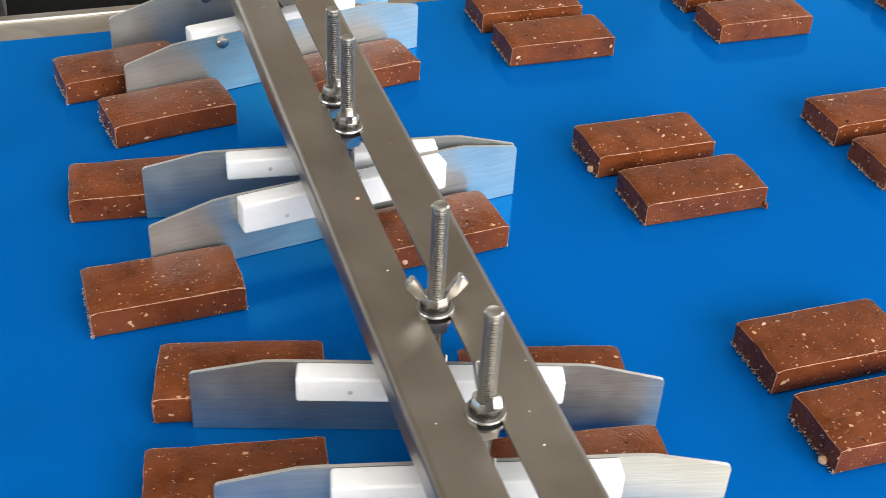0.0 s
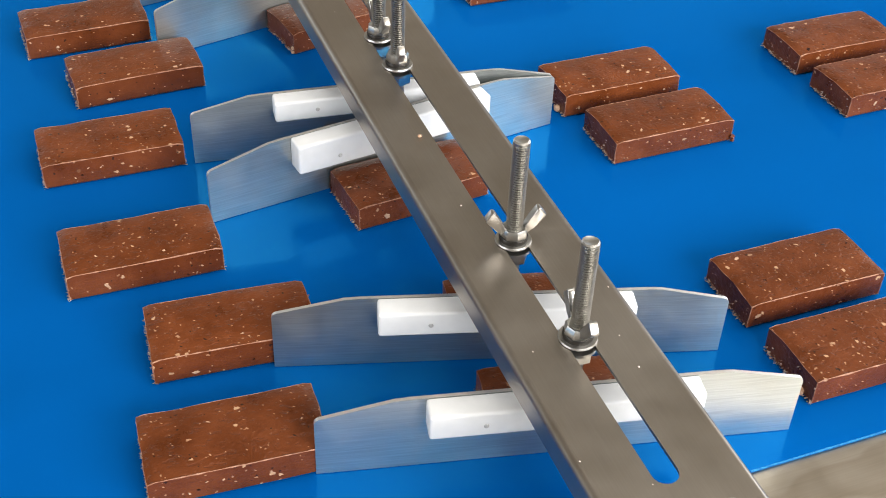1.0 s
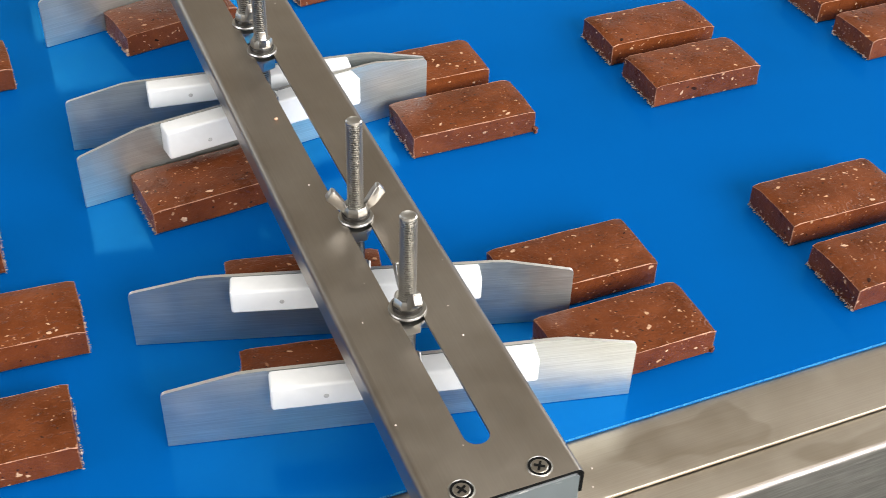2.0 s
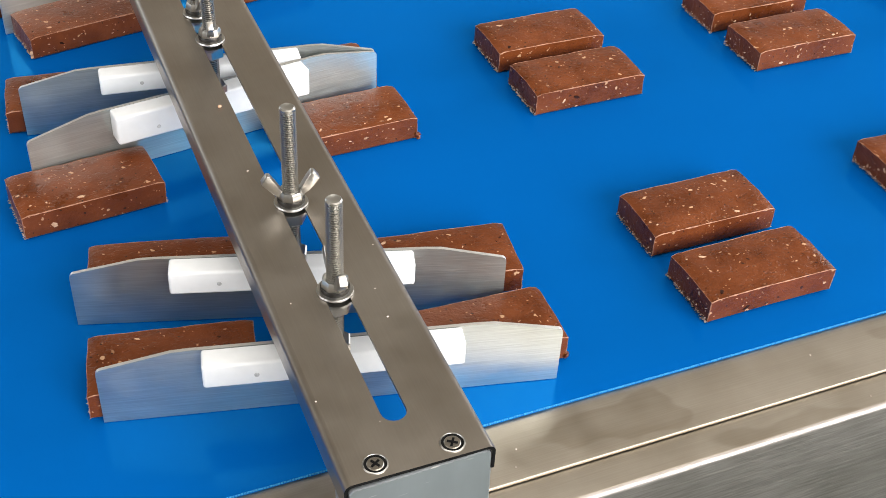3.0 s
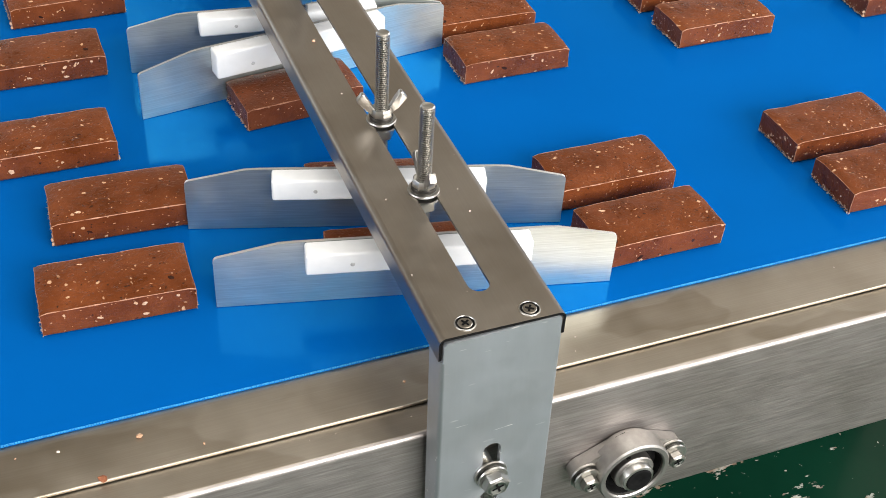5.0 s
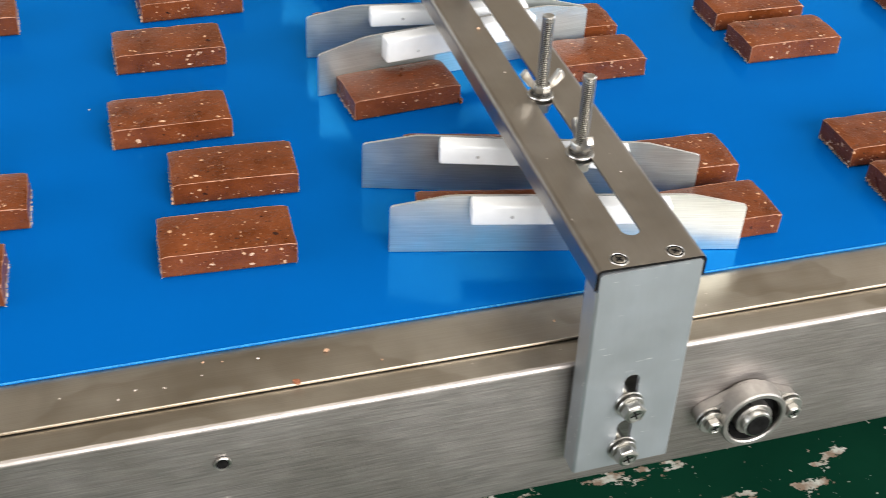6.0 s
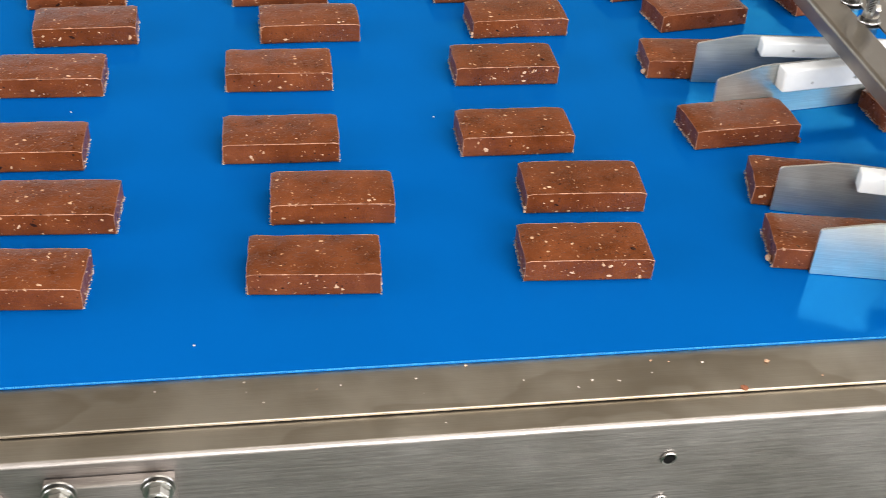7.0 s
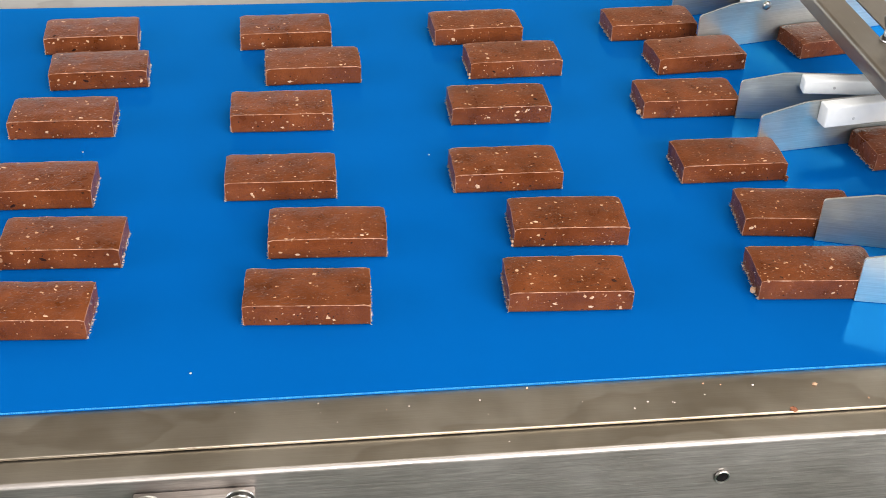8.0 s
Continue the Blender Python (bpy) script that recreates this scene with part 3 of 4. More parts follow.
def build_guide(left, right, rod_y, rod_top, block_side, nut_turn, block_z):
    """left, right: the plate's ends on the belt; block_side: -1 before the plate, 1 behind it."""
    L, R = Vector(left), Vector(right)
    mid, half = (L + R) / 2, (R - L).length / 2
    yaw = math.degrees(math.atan2(R.y - L.y, R.x - L.x))
    base = pose(mid.x, mid.y, 0.0004, 0, 0, yaw)
    g = empty("lane_guide", base, "brushed steel deflector plate with white block hung on threaded rod", "lane guide", "lane guides under the crossbar")
    bm = bmesh.new()
    th = 0.0018
    add_sheet(bm, plate_outline(half, 0.0340, 0.0410, 0.070, 0.0030), [], ALONG_Y @ Matrix.Translation((0, 0, -th / 2)), th)
    bmesh.ops.recalc_face_normals(bm, faces=bm.faces[:])
    for f in bm.faces:
        f.material_index = 0 if abs(f.normal.y) > 0.7 else 1
    part("plate", bm, (STEEL_PLATE, EDGE), g, "brushed steel plate with bright sheared edge")
    inv = base.inverted()
    rod = inv @ Vector((0.0306 + rod_y * math.sin(radians(BAR_SKEW)), rod_y, 0))
    bx0, bx1 = rod.x - 0.0600, rod.x + 0.0590
    y0, y1 = sorted((block_side * (th / 2 + 0.0001), block_side * 0.0130))
    bm = bmesh.new()
    add_box(bm, bx0, bx1, y0, y1, block_z, 0.0415 if block_side < 0 else 0.0455, 0.0015, 3)
    block = part("block", bm, WHITE, g, "white nylon clamping block")
    for x in (bx0 + 0.024, bx1 - 0.024):
        bm = bmesh.new()
        if block_side < 0:
            add_lathe(bm, [(0.0012, 0.0), (0.0011, 0.0003), (0.0007, 0.0005), (0.0, 0.0005)], pose(x, y0, block_z + 0.0062, 90), 16)
            part("screw_tip", bm, TIP, block)
        else:
            add_lathe(bm, [(0.0042, 0.0), (0.0042, 0.0008), (0.0034, 0.0020), (0.0018, 0.0026), (0.0, 0.0027)], pose(x - 0.004, -th / 2, 0.0355, 90), 20)
            part("screw_head", bm, BRIGHT, block, "bright cross-head screw")
    rm = Matrix.Translation((rod.x, rod.y, -0.0004))
    bm = bmesh.new()
    threaded(bm, 0.0038, 0.030, rod_top)
    # shade between the threads painted in: valley faces take the dark steel
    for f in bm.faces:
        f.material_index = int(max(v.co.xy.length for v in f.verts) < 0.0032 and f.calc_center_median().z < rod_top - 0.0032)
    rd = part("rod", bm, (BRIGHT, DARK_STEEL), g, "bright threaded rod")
    rd.matrix_basis = rm
    # wing nut, washers above; lock nut below the crossbar
    zt = BAR_TOP
    bm = bmesh.new()
    add_lathe(bm, [(0.0039, zt + 0.0040), (0.0062, zt + 0.0040), (0.0063, zt + 0.0046), (0.0060, zt + 0.0070), (0.0053, zt + 0.0082), (0.0039, zt + 0.0080)], seg=8)
    up = bmesh.new()
    wing(up, 1)
    wing(up, -1)
    for v in up.verts:
        v.co.z += zt + 0.0042
    cp = {v: bm.verts.new(v.co) for v in up.verts}
    for f in up.faces:
        bm.faces.new([cp[v] for v in f.verts])
    up.free()
    wn_ = part("wing_nut", bm, BRIGHT, g, "bright cast wing nut")
    wn_.matrix_basis = rm @ pose(0, 0, 0, 0, 0, nut_turn - yaw)
    # spring washer coloured dark to paint the shaded gap under the wing nut
    for nm, rad, z0, z1, mt in (("washer", 0.0082, zt + 0.0002, zt + 0.0016, BRIGHT), ("spring_washer", 0.0066, zt + 0.0016, zt + 0.0040, DARK_STEEL)):
        bm = bmesh.new()
        add_lathe(bm, [(0.0041, z0), (rad - 0.0003, z0), (rad, (z0 + z1) / 2), (rad - 0.0003, z1), (0.0041, z1)], seg=28)
        o = part(nm, bm, mt, g)
        o.matrix_basis = rm
    bm = bmesh.new()
    add_lathe(bm, [(0.0041, BAR_TOP - BAR_T - 0.0016), (0.0086, BAR_TOP - BAR_T - 0.0016), (0.0086, BAR_TOP - BAR_T - 0.0002), (0.0041, BAR_TOP - BAR_T - 0.0002)], seg=24)
    o = part("washer", bm, BRIGHT, g)
    o.matrix_basis = rm
    bm = bmesh.new()
    add_hex_nut(bm, 0.0074, 0.0062, pose(0, 0, BAR_TOP - BAR_T - 0.0080, 0, 0, 10))
    o = part("lock_nut", bm, BRIGHT, g)
    o.matrix_basis = rm
    bm = bmesh.new()
    add_hex_nut(bm, 0.0074, 0.0050, pose(0, 0, 0.0418 if block_side < 0 else 0.0458, 0, 0, 25))
    o = part("lock_nut", bm, BRIGHT, g)
    o.matrix_basis = rm
    return g


GUIDES = {
    "A": ((-0.0716, 0.1340), (0.1387, 0.0877), 0.1040, 0.1257, -1, 88, 0.0280),
    "B": ((-0.0714, 0.2035), (0.1351, 0.1441), 0.1700, 0.1290, -1, -8, 0.0280),
    "C": ((-0.0748, 0.3215), (0.1412, 0.3525), 0.3268, 0.1277, -1, 80, 0.0235),
    "D": ((-0.0715, 0.3790), (0.1412, 0.3550), 0.3585, 0.1285, -1, 92, 0.0290),
    "E": ((-0.0680, 0.5030), (0.1408, 0.5510), 0.5330, 0.1280, 1, 30, 0.0280),
    "F": ((-0.0705, 0.5740), (0.1385, 0.6200), 0.6040, 0.1280, 1, 80, 0.0280),
}
for g in GUIDES.values():
    build_guide(*g)


# ---- dark box added behind the conveyor, and the motor on it ----
def build_machine():
    # black box added to darken the area beyond the far rail
    mc = empty("machine_cabinet", pose(0.20, 1.06, FLOOR_Z), "black box added behind the conveyor to make the background dark", "cabinet")
    bm = bmesh.new()
    add_box(bm, -0.95, 0.95, -0.34, 0.34, 0.05, 0.66, 0.006)
    part("body", bm, BLACK, mc)
    bm = bmesh.new()
    add_box(bm, -0.97, 0.97, -0.355, 0.355, 0.6605, 0.685, 0.004)
    part("top", bm, BLACK, mc)
    for x in (-0.88, 0.88):
        for y in (-0.28, 0.28):
            bm = bmesh.new()
            add_lathe(bm, [(0.0, 0.0), (0.025, 0.0), (0.025, 0.012), (0.010, 0.016), (0.010, 0.06), (0.0, 0.06)], Matrix.Translation((x, y, 0)), 20)
            part("foot", bm, DARK_STEEL, mc)
    mo = empty("drive_motor", pose(-0.245, 0.860, FLOOR_Z + 0.7853, 0, 90, 0), "grey cylindrical motor lying on the black box", "motor")
    bm = bmesh.new()
    add_lathe(bm, [(0.0, -0.10), (0.070, -0.10), (0.078, -0.094), (0.080, -0.085), (0.080, 0.085), (0.078, 0.094), (0.070, 0.10), (0.0, 0.10)], seg=48)
    part("housing", bm, CAST, mo)
    bm = bmesh.new()
    add_box(bm, 0.060, 0.100, -0.06, 0.06, -0.07, 0.07, 0.004)
    part("foot_plate", bm, DARK_STEEL, mo)
    bm = bmesh.new()
    add_lathe(bm, [(0.0, 0.10), (0.030, 0.10), (0.030, 0.112), (0.012, 0.114), (0.012, 0.15), (0.0, 0.15)], seg=28)
    part("shaft", bm, BRIGHT, mo)


build_machine()


# ---- fittings on the near side ----
def build_bearing():
    be = empty("flange_bearing", pose(0.1195, RAIL_Y - 0.0004, -0.0612, 90, 0, 0), "grey cast two-bolt flange bearing on the frame side", "bearing")
    bm = bmesh.new()
    lobe = arc(0.0262, 0, 0.0074, -70, 70, 8) + arc(0, 0, 0.0186, 50, 130, 10) + arc(-0.0262, 0, 0.0074, 110, 250, 8) + arc(0, 0, 0.0186, 230, 310, 10)
    add_prism(bm, lobe, Matrix(), 0.0075)
    bmesh.ops.bevel(bm, geom=[e for e in bm.edges if abs(e.verts[0].co.z - 0.0075) < 1e-6 and abs(e.verts[1].co.z - 0.0075) < 1e-6], offset=0.0012, segments=2, profile=0.5, affect="EDGES")
    add_lathe(bm, [(0.0216, 0.004), (0.0210, 0.0150), (0.0202, 0.0160), (0.0180, 0.0160), (0.0172, 0.0152), (0.0170, 0.0080), (0.0, 0.0080)], seg=40)
    body = part("housing", bm, CAST, be, "cast grey bearing housing")
    bm = bmesh.new()
    add_prism(bm, [(-0.0105, 0.0), (-0.0045, 0.0), (-0.0045, 0.0012), (-0.0105, 0.0012)], pose(0.002, 0.0208, 0.0030, 0, 0, 18), 0.0046)
    part("grease_slot", bm, BLACK, be, smooth=False)
    bm = bmesh.new()
    add_lathe(bm, [(0.0169, 0.0085), (0.0169, 0.0138), (0.0165, 0.0140), (0.0158, 0.0092), (0.0108, 0.0096), (0.0108, 0.0085)], seg=32)
    part("seal", bm, BLACK, be, "black dust seal")
    bm = bmesh.new()
    add_lathe(bm, [(0.0116, 0.0085), (0.0116, 0.0148), (0.0111, 0.0154), (0.0090, 0.0154), (0.0088, 0.0140)], seg=32)
    part("inner_ring", bm, CAST, be)
    bm = bmesh.new()
    add_lathe(bm, [(0.0013, 0.0), (0.0013, 0.0004), (0.0, 0.0004)], pose(-0.0040, 0.0108, 0.0125, -68, 0, 22), 12)
    part("set_screw", bm, BLACK, be)
    bm = bmesh.new()
    add_lathe(bm, [(0.0092, 0.0085), (0.0092, 0.0192), (0.0088, 0.0198), (0.0076, 0.0201), (0.0074, 0.0196)], seg=32)
    part("collar", bm, BRIGHT, be)
    bm = bmesh.new()
    add_lathe(bm, [(0.0075, 0.0085), (0.0075, 0.0204), (0.0070, 0.0210), (0.0012, 0.0210), (0.0, 0.0203)], seg=28)
    part("shaft", bm, BLACK, be, "black shaft end with a centre mark")
    for x in (-0.0262, 0.0262):
        add_hex_bolt(be, pose(x, 0, 0.0075), 0.0050, 0.0044, 0.004)
    return be


build_bearing()


def build_bracket():
    br = empty("mounting_bracket", pose(-0.4878, RAIL_Y - 0.0004, -0.025), "steel mounting bracket with two bolts on the frame side", "bracket")
    bm = bmesh.new()
    add_box(bm, -0.0325, 0.0325, -0.0080, 0.0, -0.045, 0.0105, 0.0012)
    part("plate", bm, STEEL_FRAME, br)
    for x in (-0.0243, 0.0243):
        add_hex_bolt(br, pose(x, -0.0080, 0.0078, 90), 0.0056, 0.0050, 0.005)
    return br


build_bracket()


def build_cap():
    c = empty("round_cap", pose(-0.5567, RAIL_Y - 0.0004, -0.0345, 90), "round dark plug in the frame side", "cap")
    bm = bmesh.new()
    add_lathe(bm, [(0.0180, 0.0), (0.0180, 0.0012), (0.0170, 0.0018), (0.0155, 0.0012), (0.0, 0.0008)], seg=36)
    part("disc", bm, STEEL_FRAME, c)


build_cap()


# ---- chocolate bars ----
SPEED = 0.0458
BAR_L, BAR_D, BAR_H = 0.0772, 0.0400, 0.0157


def bar_body(rng, length):
    """A cut slab: sharp scraped front edge, softly rounded back, slightly domed and uneven top. Origin at its front left foot."""
    bm = bmesh.new()
    nx, ny, nz = 22, 12, 5
    RISE = (0.0, 0.085, 0.3, 0.55, 0.8, 1.0)
    seed = Vector((rng.uniform(0, 50), rng.uniform(0, 50), rng.uniform(0, 50)))
    bow = rng.uniform(-0.0006, 0.0006)
    sag = rng.uniform(0.0, 0.0004)

    def place(u, v, w):
        x, y, z = u * length, v * BAR_D, w * BAR_H
        if w == 0:
            x, y = x + 0.0011 * (1 - 2 * u), y + 0.0011 * (1 - 2 * v)
        # rounding of the top rear and the end edges
        back = max(0.0, (v - 0.84) / 0.16)
        ends = max(0.0, (abs(u - 0.5) - 0.46) / 0.04)
        z -= w * (0.0008 * back**2 + 0.0010 * ends**2 + sag * (2 * u - 1) ** 2)
        z += w * 0.0008 * math.sin(math.pi * v)
        y += bow * (2 * u - 1) ** 2
        p = Vector((x, y, z)) * 90 + seed
        k = 0.00045
        x += k * noise.noise(p) * (1 if u in (0, 1) else 0.2) * 1.2
        y += k * noise.noise(p + Vector((9, 0, 0))) * 0.2
        if w > 0:
            z += k * noise.noise(p + Vector((0, 9, 0))) * (0.35 if v == 0 else 1.1)
        return (x, y, z)

    cache = {}

    def vert(i, j, k):
        if (i, j, k) not in cache:
            cache[i, j, k] = bm.verts.new(place(i / nx, j / ny, RISE[k]))
        return cache[i, j, k]

    def quad(*ijk):
        return bm.faces.new([vert(*q) for q in ijk])

    for i in range(nx):
        for j in range(ny):
            quad((i, j, nz), (i + 1, j, nz), (i + 1, j + 1, nz), (i, j + 1, nz))
            quad((i, j, 0), (i, j + 1, 0), (i + 1, j + 1, 0), (i + 1, j, 0))
        for k in range(nz):
            quad((i, 0, k), (i + 1, 0, k), (i + 1, 0, k + 1), (i, 0, k + 1))
            quad((i, ny, k), (i, ny, k + 1), (i + 1, ny, k + 1), (i + 1, ny, k))
    for j in range(ny):
        for k in range(nz):
            quad((0, j, k), (0, j, k + 1), (0, j + 1, k + 1), (0, j + 1, k))
            quad((nx, j, k), (nx, j + 1, k), (nx, j + 1, k + 1), (nx, j, k + 1))

    # scraped ridges and painted-in edge highlight along the cut edges, as thin uneven pale beads
    def bead(path, r):
        prev = None
        for n_, p in enumerate(path):
            d = (path[min(n_ + 1, len(path) - 1)] - path[max(n_ - 1, 0)]).normalized()
            a = d.cross(Vector((0, 0.3, 1))).normalized()
            b = d.cross(a)
            rr = r * rng.uniform(0.25, 1.2)
            ring = [bm.verts.new(p + rr * (math.cos(t) * a + math.sin(t) * b)) for t in (0.3, 1.87, 3.44, 5.01)]
            if prev:
                for q in range(4):
                    f = bm.faces.new((prev[q], prev[(q + 1) % 4], ring[(q + 1) % 4], ring[q]))
                    f.material_index = 1
            prev = ring

    bead([vert(i, 0, nz).co.copy() for i in range(nx + 1)], 0.00044)
    bead([vert(0, j, nz).co.copy() for j in range(ny + 1)], 0.00018)
    bead([vert(nx, j, nz).co.copy() for j in range(ny + 1)], 0.00020)
    bead([vert(i, ny, nz).co.copy() for i in range(nx + 1)], 0.00016)
    bead([vert(0, 0, k).co.copy() for k in range(nz + 1)], 0.00030)
    bead([vert(nx, 0, k).co.copy() for k in range(nz + 1)], 0.00024)
    return bm


def chip_mesh(rng, size):
    """A flat, angular flake."""
    bm = bmesh.new()
    k = rng.randint(5, 7)
    st = rng.uniform(0.28, 0.70)
    top = [(size * rng.uniform(0.35, 0.6) * math.cos(2 * math.pi * i / k), st * size * rng.uniform(0.35, 0.6) * math.sin(2 * math.pi * i / k)) for i in range(k)]
    a = [bm.verts.new((x, y, -0.0006)) for x, y in top]
    b = [bm.verts.new((x * 0.8, y * 0.8, 0.00018 * rng.uniform(0.5, 1.5))) for x, y in top]
    bm.faces.new(b)
    for i in range(k):
        bm.faces.new((a[i], a[(i + 1) % k], b[(i + 1) % k], b[i]))
    return bm


def fringe_mesh(rng, length):
    """Torn flakes along the foot of the two sawn ends."""
    bm = bmesh.new()
    for end in (0, 1):
        for _ in range(95 if end == 0 else 70):
            y = rng.uniform(0.0, BAR_D)
            z = abs(rng.gauss(0, 0.0018)) if rng.random() < 0.86 else rng.uniform(0, BAR_H * 0.9)
            s = rng.uniform(0.0004, 0.0011)
            x = -s * 0.4 if end == 0 else length + s * 0.4
            z = max(z, 0.0004)
            vs = [bm.verts.new((x + s * rng.uniform(-0.9, 0.9), y + s * rng.uniform(-0.7, 0.7), max(0.0002, z + s * rng.uniform(-0.8, 0.8)))) for _ in range(4)]
            for t in ((0, 1, 2), (0, 2, 3), (0, 3, 1), (1, 3, 2)):
                bm.faces.new([vs[q] for q in t])
        # thin splinters that stick out at the foot
        for _ in range(34 if end == 0 else 22):
            y, out = rng.uniform(0.0, BAR_D), rng.uniform(0.0008, 0.0022)
            sign, x = (-1, 0.0003) if end == 0 else (1, length - 0.0003)
            w, z = rng.uniform(0.0002, 0.0004), rng.uniform(0.0003, 0.0022)
            vs = [bm.verts.new(p) for p in ((x, y - w, z), (x, y + w, z), (x, y, z + 1.4 * w), (x + sign * out, y + rng.uniform(-0.0007, 0.0007), max(0.0002, z + rng.uniform(-0.0008, 0.0008))))]
            for t in ((0, 1, 2), (0, 1, 3), (1, 2, 3), (2, 0, 3)):
                bm.faces.new([vs[q] for q in t])
    return bm


def lump_mesh(rng, size):
    """A torn crumb: an uneven little boulder."""
    bm = bmesh.new()
    bmesh.ops.create_icosphere(bm, subdivisions=2, radius=size)
    seed = Vector((rng.uniform(0, 40), rng.uniform(0, 40), 0))
    for v in bm.verts:
        v.co *= 1 + 0.55 * noise.noise(v.co * (1.3 / size) + seed)
    return bm


# by kind of bar: torn bits at its foot, as shares of its length and depth, height, radius
TORN = {
    103: [(-0.012, 0.22, 0.0022, 0.0021, NUT), (1.004, 0.02, 0.0024, 0.0017, CHOC), (1.012, 0.06, 0.0010, 0.0011, CHOC)],
    107: [(1.004, 0.0, 0.0030, 0.0018, CHOC), (1.010, -0.02, 0.0012, 0.0012, CHOC)],
    110: [(-0.004, 0.03, 0.0045, 0.0012, NUT), (-0.006, 0.02, 0.0018, 0.0011, NUT)],
}


def build_bar(seed, length):
    rng = random.Random(seed)
    bar = empty("chocolate_bar", Matrix(), "milk chocolate bar with nut pieces lying on the belt", "chocolate bar", "chocolate bars on the belt")
    part("body", bar_body(rng, length), (CHOC, RIDGE), bar)
    for i in range(rng.randint(13, 20)):
        mat_ = NUT if rng.random() < 0.82 else COCOA
        o = part("nut_piece" if mat_ is NUT else "cocoa_piece", chip_mesh(rng, rng.choice((0.0010, 0.0013, 0.0016, 0.0018, 0.0022, 0.0028, 0.0042, 0.0054))), mat_, bar)
        if rng.random() < 0.72:
            o.matrix_basis = pose(rng.uniform(0.05, 0.95) * length, rng.uniform(0.08, 0.85) * BAR_D, BAR_H + 0.0003, 0, 0, rng.gauss(0, 32))
        else:
            o.matrix_basis = pose(rng.uniform(0.05, 0.95) * length, 0.0, rng.uniform(0.15, 0.85) * BAR_H, 90, 0, 0) @ pose(0, 0, 0, 0, 0, rng.gauss(0, 30))
    if seed in TORN:
        for x, y, z, size, mat_ in TORN[seed]:
            o = part("nut_piece" if mat_ is NUT else "torn_crumb", lump_mesh(rng, size), mat_, bar)
            o.matrix_basis = pose(x * length, y * BAR_D, z)
    tagged(part("crumb_fringe", fringe_mesh(rng, length), FRINGE, bar, "pale torn crumbs at the sawn ends", smooth=False), kind="stuff")
    return bar


# by lane: where its fourth bar starts; its front edge before, at the end of and after the guides; where it meets the plate;
# its turn in and after the guides; how far and over what length the guides hold it back
LANES = {
    "A": (0.2036, 0.0956, 0.1350, 0.1378, 0.0880, -11.0, -3.2, 0.0306, 0.2520),
    "B": (0.2029, 0.1515, 0.2062, 0.2086, 0.1053, -13.4, -2.4, 0.0452, 0.2370),
    "C": (0.2018, 0.2989, 0.2800, 0.2803, 0.0913, 5.3, -0.4, 0.0180, 0.2200),
    "D": (0.2013, 0.3532, 0.3808, 0.3795, 0.0780, -7.3, -0.4, 0.0229, 0.2820),
    "E": (0.1954, 0.5046, 0.4608, 0.4570, 0.1450, 10.2, 1.4, 0.0549, 0.1860),
    "F": (0.1972, 0.5595, 0.5247, 0.5238, 0.1200, 12.1, 2.1, 0.0321, 0.2360),
}
# by lane and bar: millimetres along and across, and degrees, by which it strays from its lane
STRAY = {
    "A": ((-4.5, -0.9, -0.5), (0.0, -0.1, -0.3), (-0.3, 0.5, 0.5), (-0.7, 0.5, 0.0), (-1.4, 0.0, 0.3), (1.4, 0.3, 0.0)),
    "B": ((-5.0, -0.1, -0.1), (2.0, -0.7, 0.2), (1.0, 0.7, 0.1), (-0.5, 0.2, 0.0), (-1.0, 0.0, -0.2), (-0.7, 0.0, 0.3)),
    "C": ((-2.6, -0.1, -0.4), (0.7, -0.1, -0.5), (-1.3, -0.5, 0.5), (2.6, 0.7, 0.6), (-0.1, 0.0, 0.4), (1.3, 0.2, 0.2)),
    "D": ((-2.0, -0.8, -0.5), (-1.5, -0.7, -0.4), (4.9, 0.2, 0.3), (-3.0, 1.4, 0.4), (-0.9, 0.0, 0.2), (0.0, 0.2, 0.0)),
    "E": ((-8.3, -0.1, 0.5), (-0.4, -0.9, -0.6), (4.5, 0.6, 0.6), (1.6, 0.4, -0.1), (2.6, 0.0, 0.2), (0.0, 0.0, -0.3)),
    "F": ((-0.3, 0.2, 0.2), (-0.5, -0.6, -0.5), (3.3, 0.1, 0.5), (-2.3, 0.4, 0.0), (0.0, 0.2, -0.2), (1.0, 0.0, 0.0)),
}
PITCH = 0.165
bars = []
kinds = [build_bar(100 + i, BAR_L + 0.0006 * (i % 4)) for i in range(12)]
count = 0
for lane in LANES:
    for col in range(8):
        src = kinds[count % len(kinds)]
        ob = src if count < len(kinds) else copy_thing(src, Matrix())
        bars.append((ob, lane, col, STRAY[lane][col % 6]))
        count += 1


def smooth(v):
    v = min(1.0, max(0.0, v))
    return v * v * (3 - 2 * v)


def bar_pose(lane, col, stray, t):
    """Carried by the belt; in the guides it lags a little, shifts sideways and turns along the plate."""
    start, y_in, y_end, y_out, meet, turn_in, turn_out, lag, reach = LANES[lane]
    u = start + PITCH * (col - 3) - SPEED * t + stray[0] / 1000
    x = u + lag * min(1.0, max(0.0, (0.105 - u) / (reach + lag)))
    go, gone = min(1.0, max(0.0, (meet - x) / (meet + 0.070))), smooth((-0.080 - x) / 0.065)
    turn = turn_in * smooth((meet - x) / 0.06) * (1 - gone) + turn_out * gone
    past = min(BAR_L, max(0.0, -0.070 - x))
    y_far = y_out + math.tan(radians(turn_out)) * BAR_L
    y = y_in + (y_end - y_in) * go + (y_far - y_end) * gone - math.tan(radians(turn)) * past + stray[1] / 1000
    return pose(x, y, 0.0002, 0, 0, turn + stray[2])


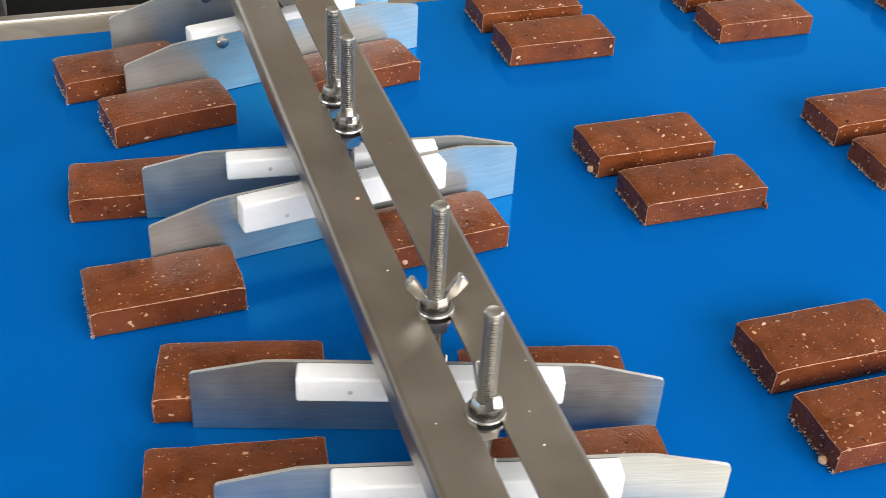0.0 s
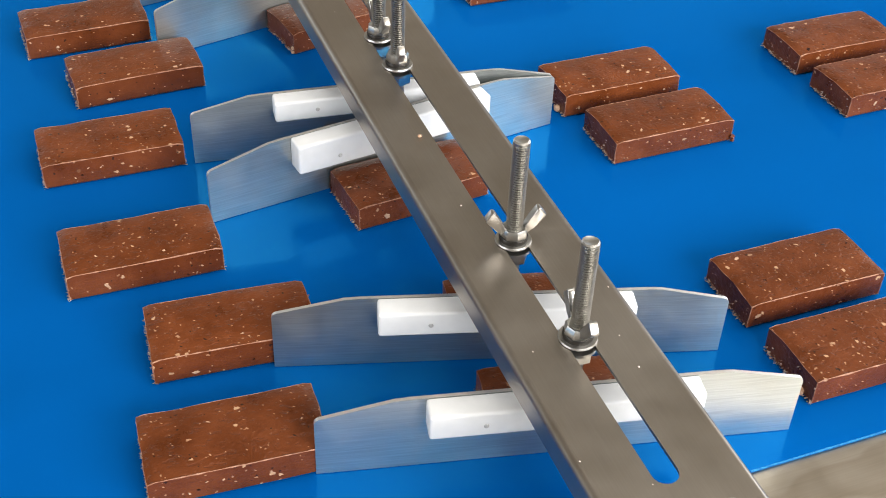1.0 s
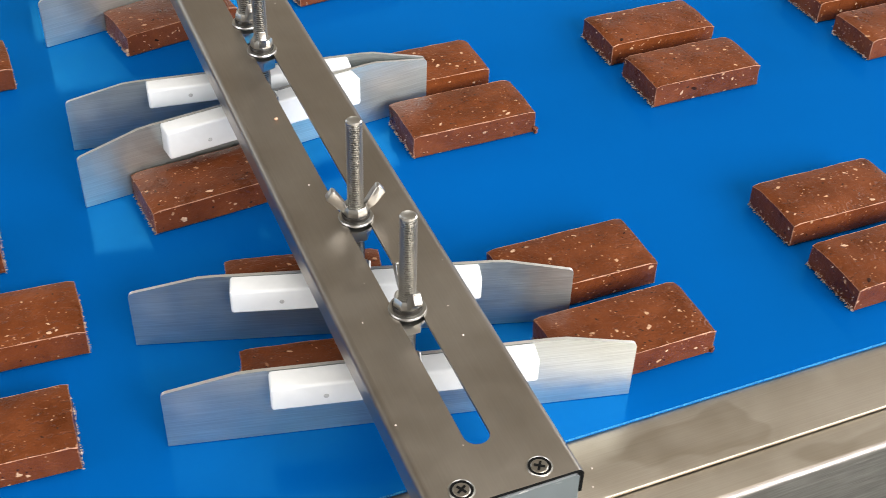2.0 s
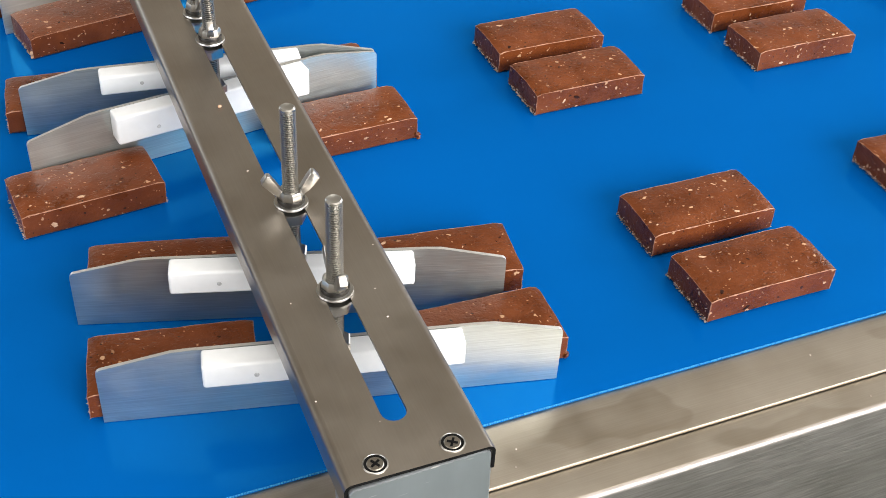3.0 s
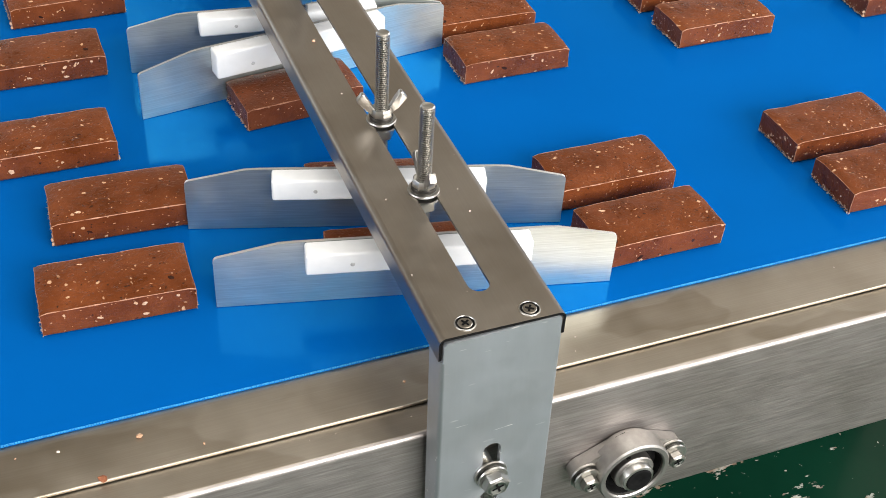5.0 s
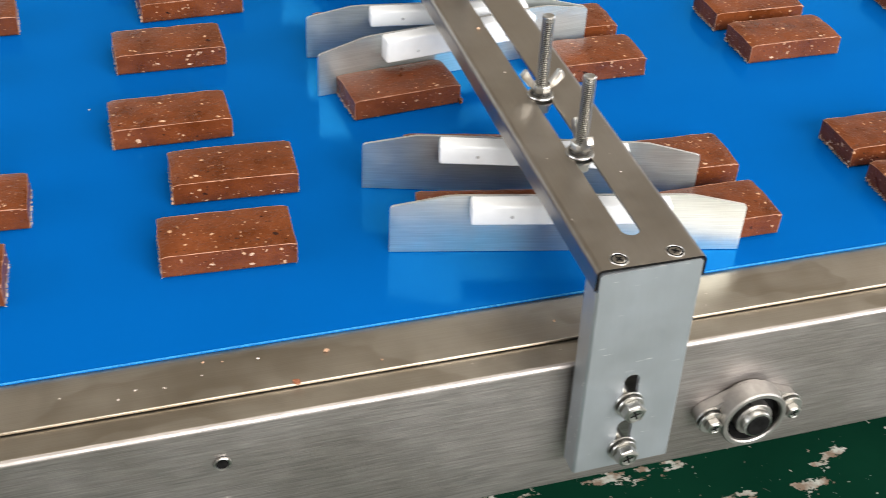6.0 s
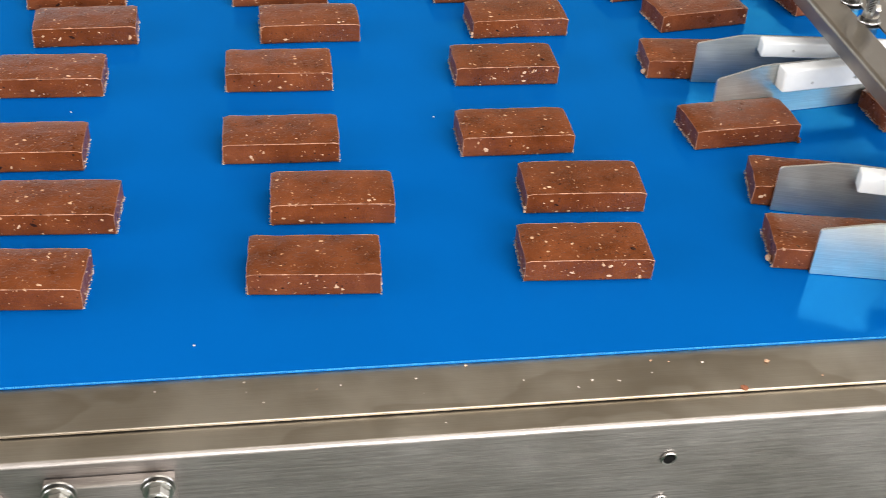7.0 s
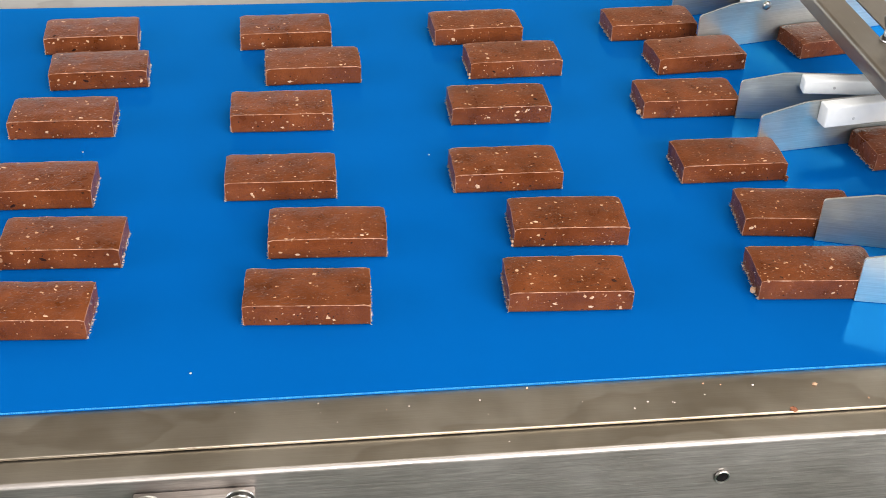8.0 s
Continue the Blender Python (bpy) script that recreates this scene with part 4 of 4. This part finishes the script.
# ---- crumbs ----
def build_crumb(name, x, y, z, size, mat_, label, seed):
    rng = random.Random(seed)
    bm = bmesh.new()
    bmesh.ops.create_icosphere(bm, subdivisions=1, radius=size)
    for v in bm.verts:
        v.co *= rng.uniform(0.6, 1.25)
        v.co.z *= 0.55
    lo = min(v.co.z for v in bm.verts)
    for v in bm.verts:
        v.co.z -= lo
    ob = part(name, bm, mat_, None, smooth=False)
    ob.matrix_basis = pose(x, y, z, 0, 0, rng.uniform(0, 360))
    return tagged(ob, label, "crumb", "crumbs on the conveyor")


strip_rng = random.Random(31)
build_crumb("chocolate_crumb", -0.1470, 0.0376, -0.0021, 0.0026, RUST, "dried brown chocolate smear on the steel strip edge", 3)
build_crumb("chocolate_crumb", -0.1270, 0.0582, -0.0021, 0.0018, NUT, "tan chocolate crumb on the steel strip", 4)
STRIP_SPOTS = [(-0.381, 0.058), (-0.368, 0.060), (-0.327, 0.0615), (-0.298, 0.0695), (-0.268, 0.055), (-0.2145, 0.050), (-0.183, 0.063), (-0.164, 0.061), (-0.195, 0.055),
               (-0.193, 0.065), (-0.230, 0.052), (-0.2155, 0.0505), (-0.099, 0.044), (-0.239, 0.047), (0.1015, 0.054), (0.0045, 0.052), (0.2695, 0.059), (0.097, 0.0445)]
for i, (x, y) in enumerate(STRIP_SPOTS):
    build_crumb("crumb", x, y, -0.0021, strip_rng.uniform(0.0004, 0.0009), CRUMB if i % 3 else NUT, "tiny pale crumb on the steel strip", 50 + i)
for i in range(12):
    x = strip_rng.uniform(-0.62, 0.42)
    y = strip_rng.choice((strip_rng.uniform(0.041, 0.069), strip_rng.uniform(0.024, 0.034)))
    build_crumb("crumb", x, y, -0.0021 if y > 0.037 else -0.0046, strip_rng.uniform(0.0003, 0.0005), CRUMB, "tiny pale crumb on the steel strip", 80 + i)
build_crumb("chocolate_crumb", 0.0205, 0.2590, BAR_TOP, 0.0013, NUT, "tan chocolate crumb on the crossbar", 140)
for i, (x, y) in enumerate([(0.0185, 0.3929), (0.0546, 0.375), (0.0194, 0.201), (0.0574, 0.1283), (0.0482, 0.100), (0.0035, 0.045), (0.047, 0.0813)]):
    build_crumb("crumb", x, y, BAR_TOP, strip_rng.uniform(0.0003, 0.0006), CRUMB, "tiny pale crumb on the crossbar", 142 + i)
for i in range(10):
    build_crumb("crumb", strip_rng.uniform(0.005, 0.058), strip_rng.uniform(0.02, 0.62), BAR_TOP, strip_rng.uniform(0.0002, 0.0004), CRUMB, "tiny pale crumb on the crossbar", 150 + i)
belt_crumbs = []
for x, y, s in ((-0.1257, 0.0967, 0.0008), (0.0411, 0.3363, 0.0007), (-0.2165, 0.3573, 0.0007)):
    belt_crumbs.append((build_crumb("crumb", x, y, 0.0, s, CRUMB, "tiny white crumb carried on the belt", 900 + int(100 * y)), x, y))


def motions():
    steps = [0.4 * i for i in range(21)]
    for ob, lane, col, stray in bars:
        walk(ob, [(t, bar_pose(lane, col, stray, t)) for t in steps])
    walk(belt, [(t, pose(-SPEED * t, 0, 0)) for t in (0.0, 4.0, 8.0)])
    for ob, x, y in belt_crumbs:
        walk(ob, [(t, pose(x - SPEED * t, y, 0)) for t in (0.0, 4.0, 8.0)])


motions()
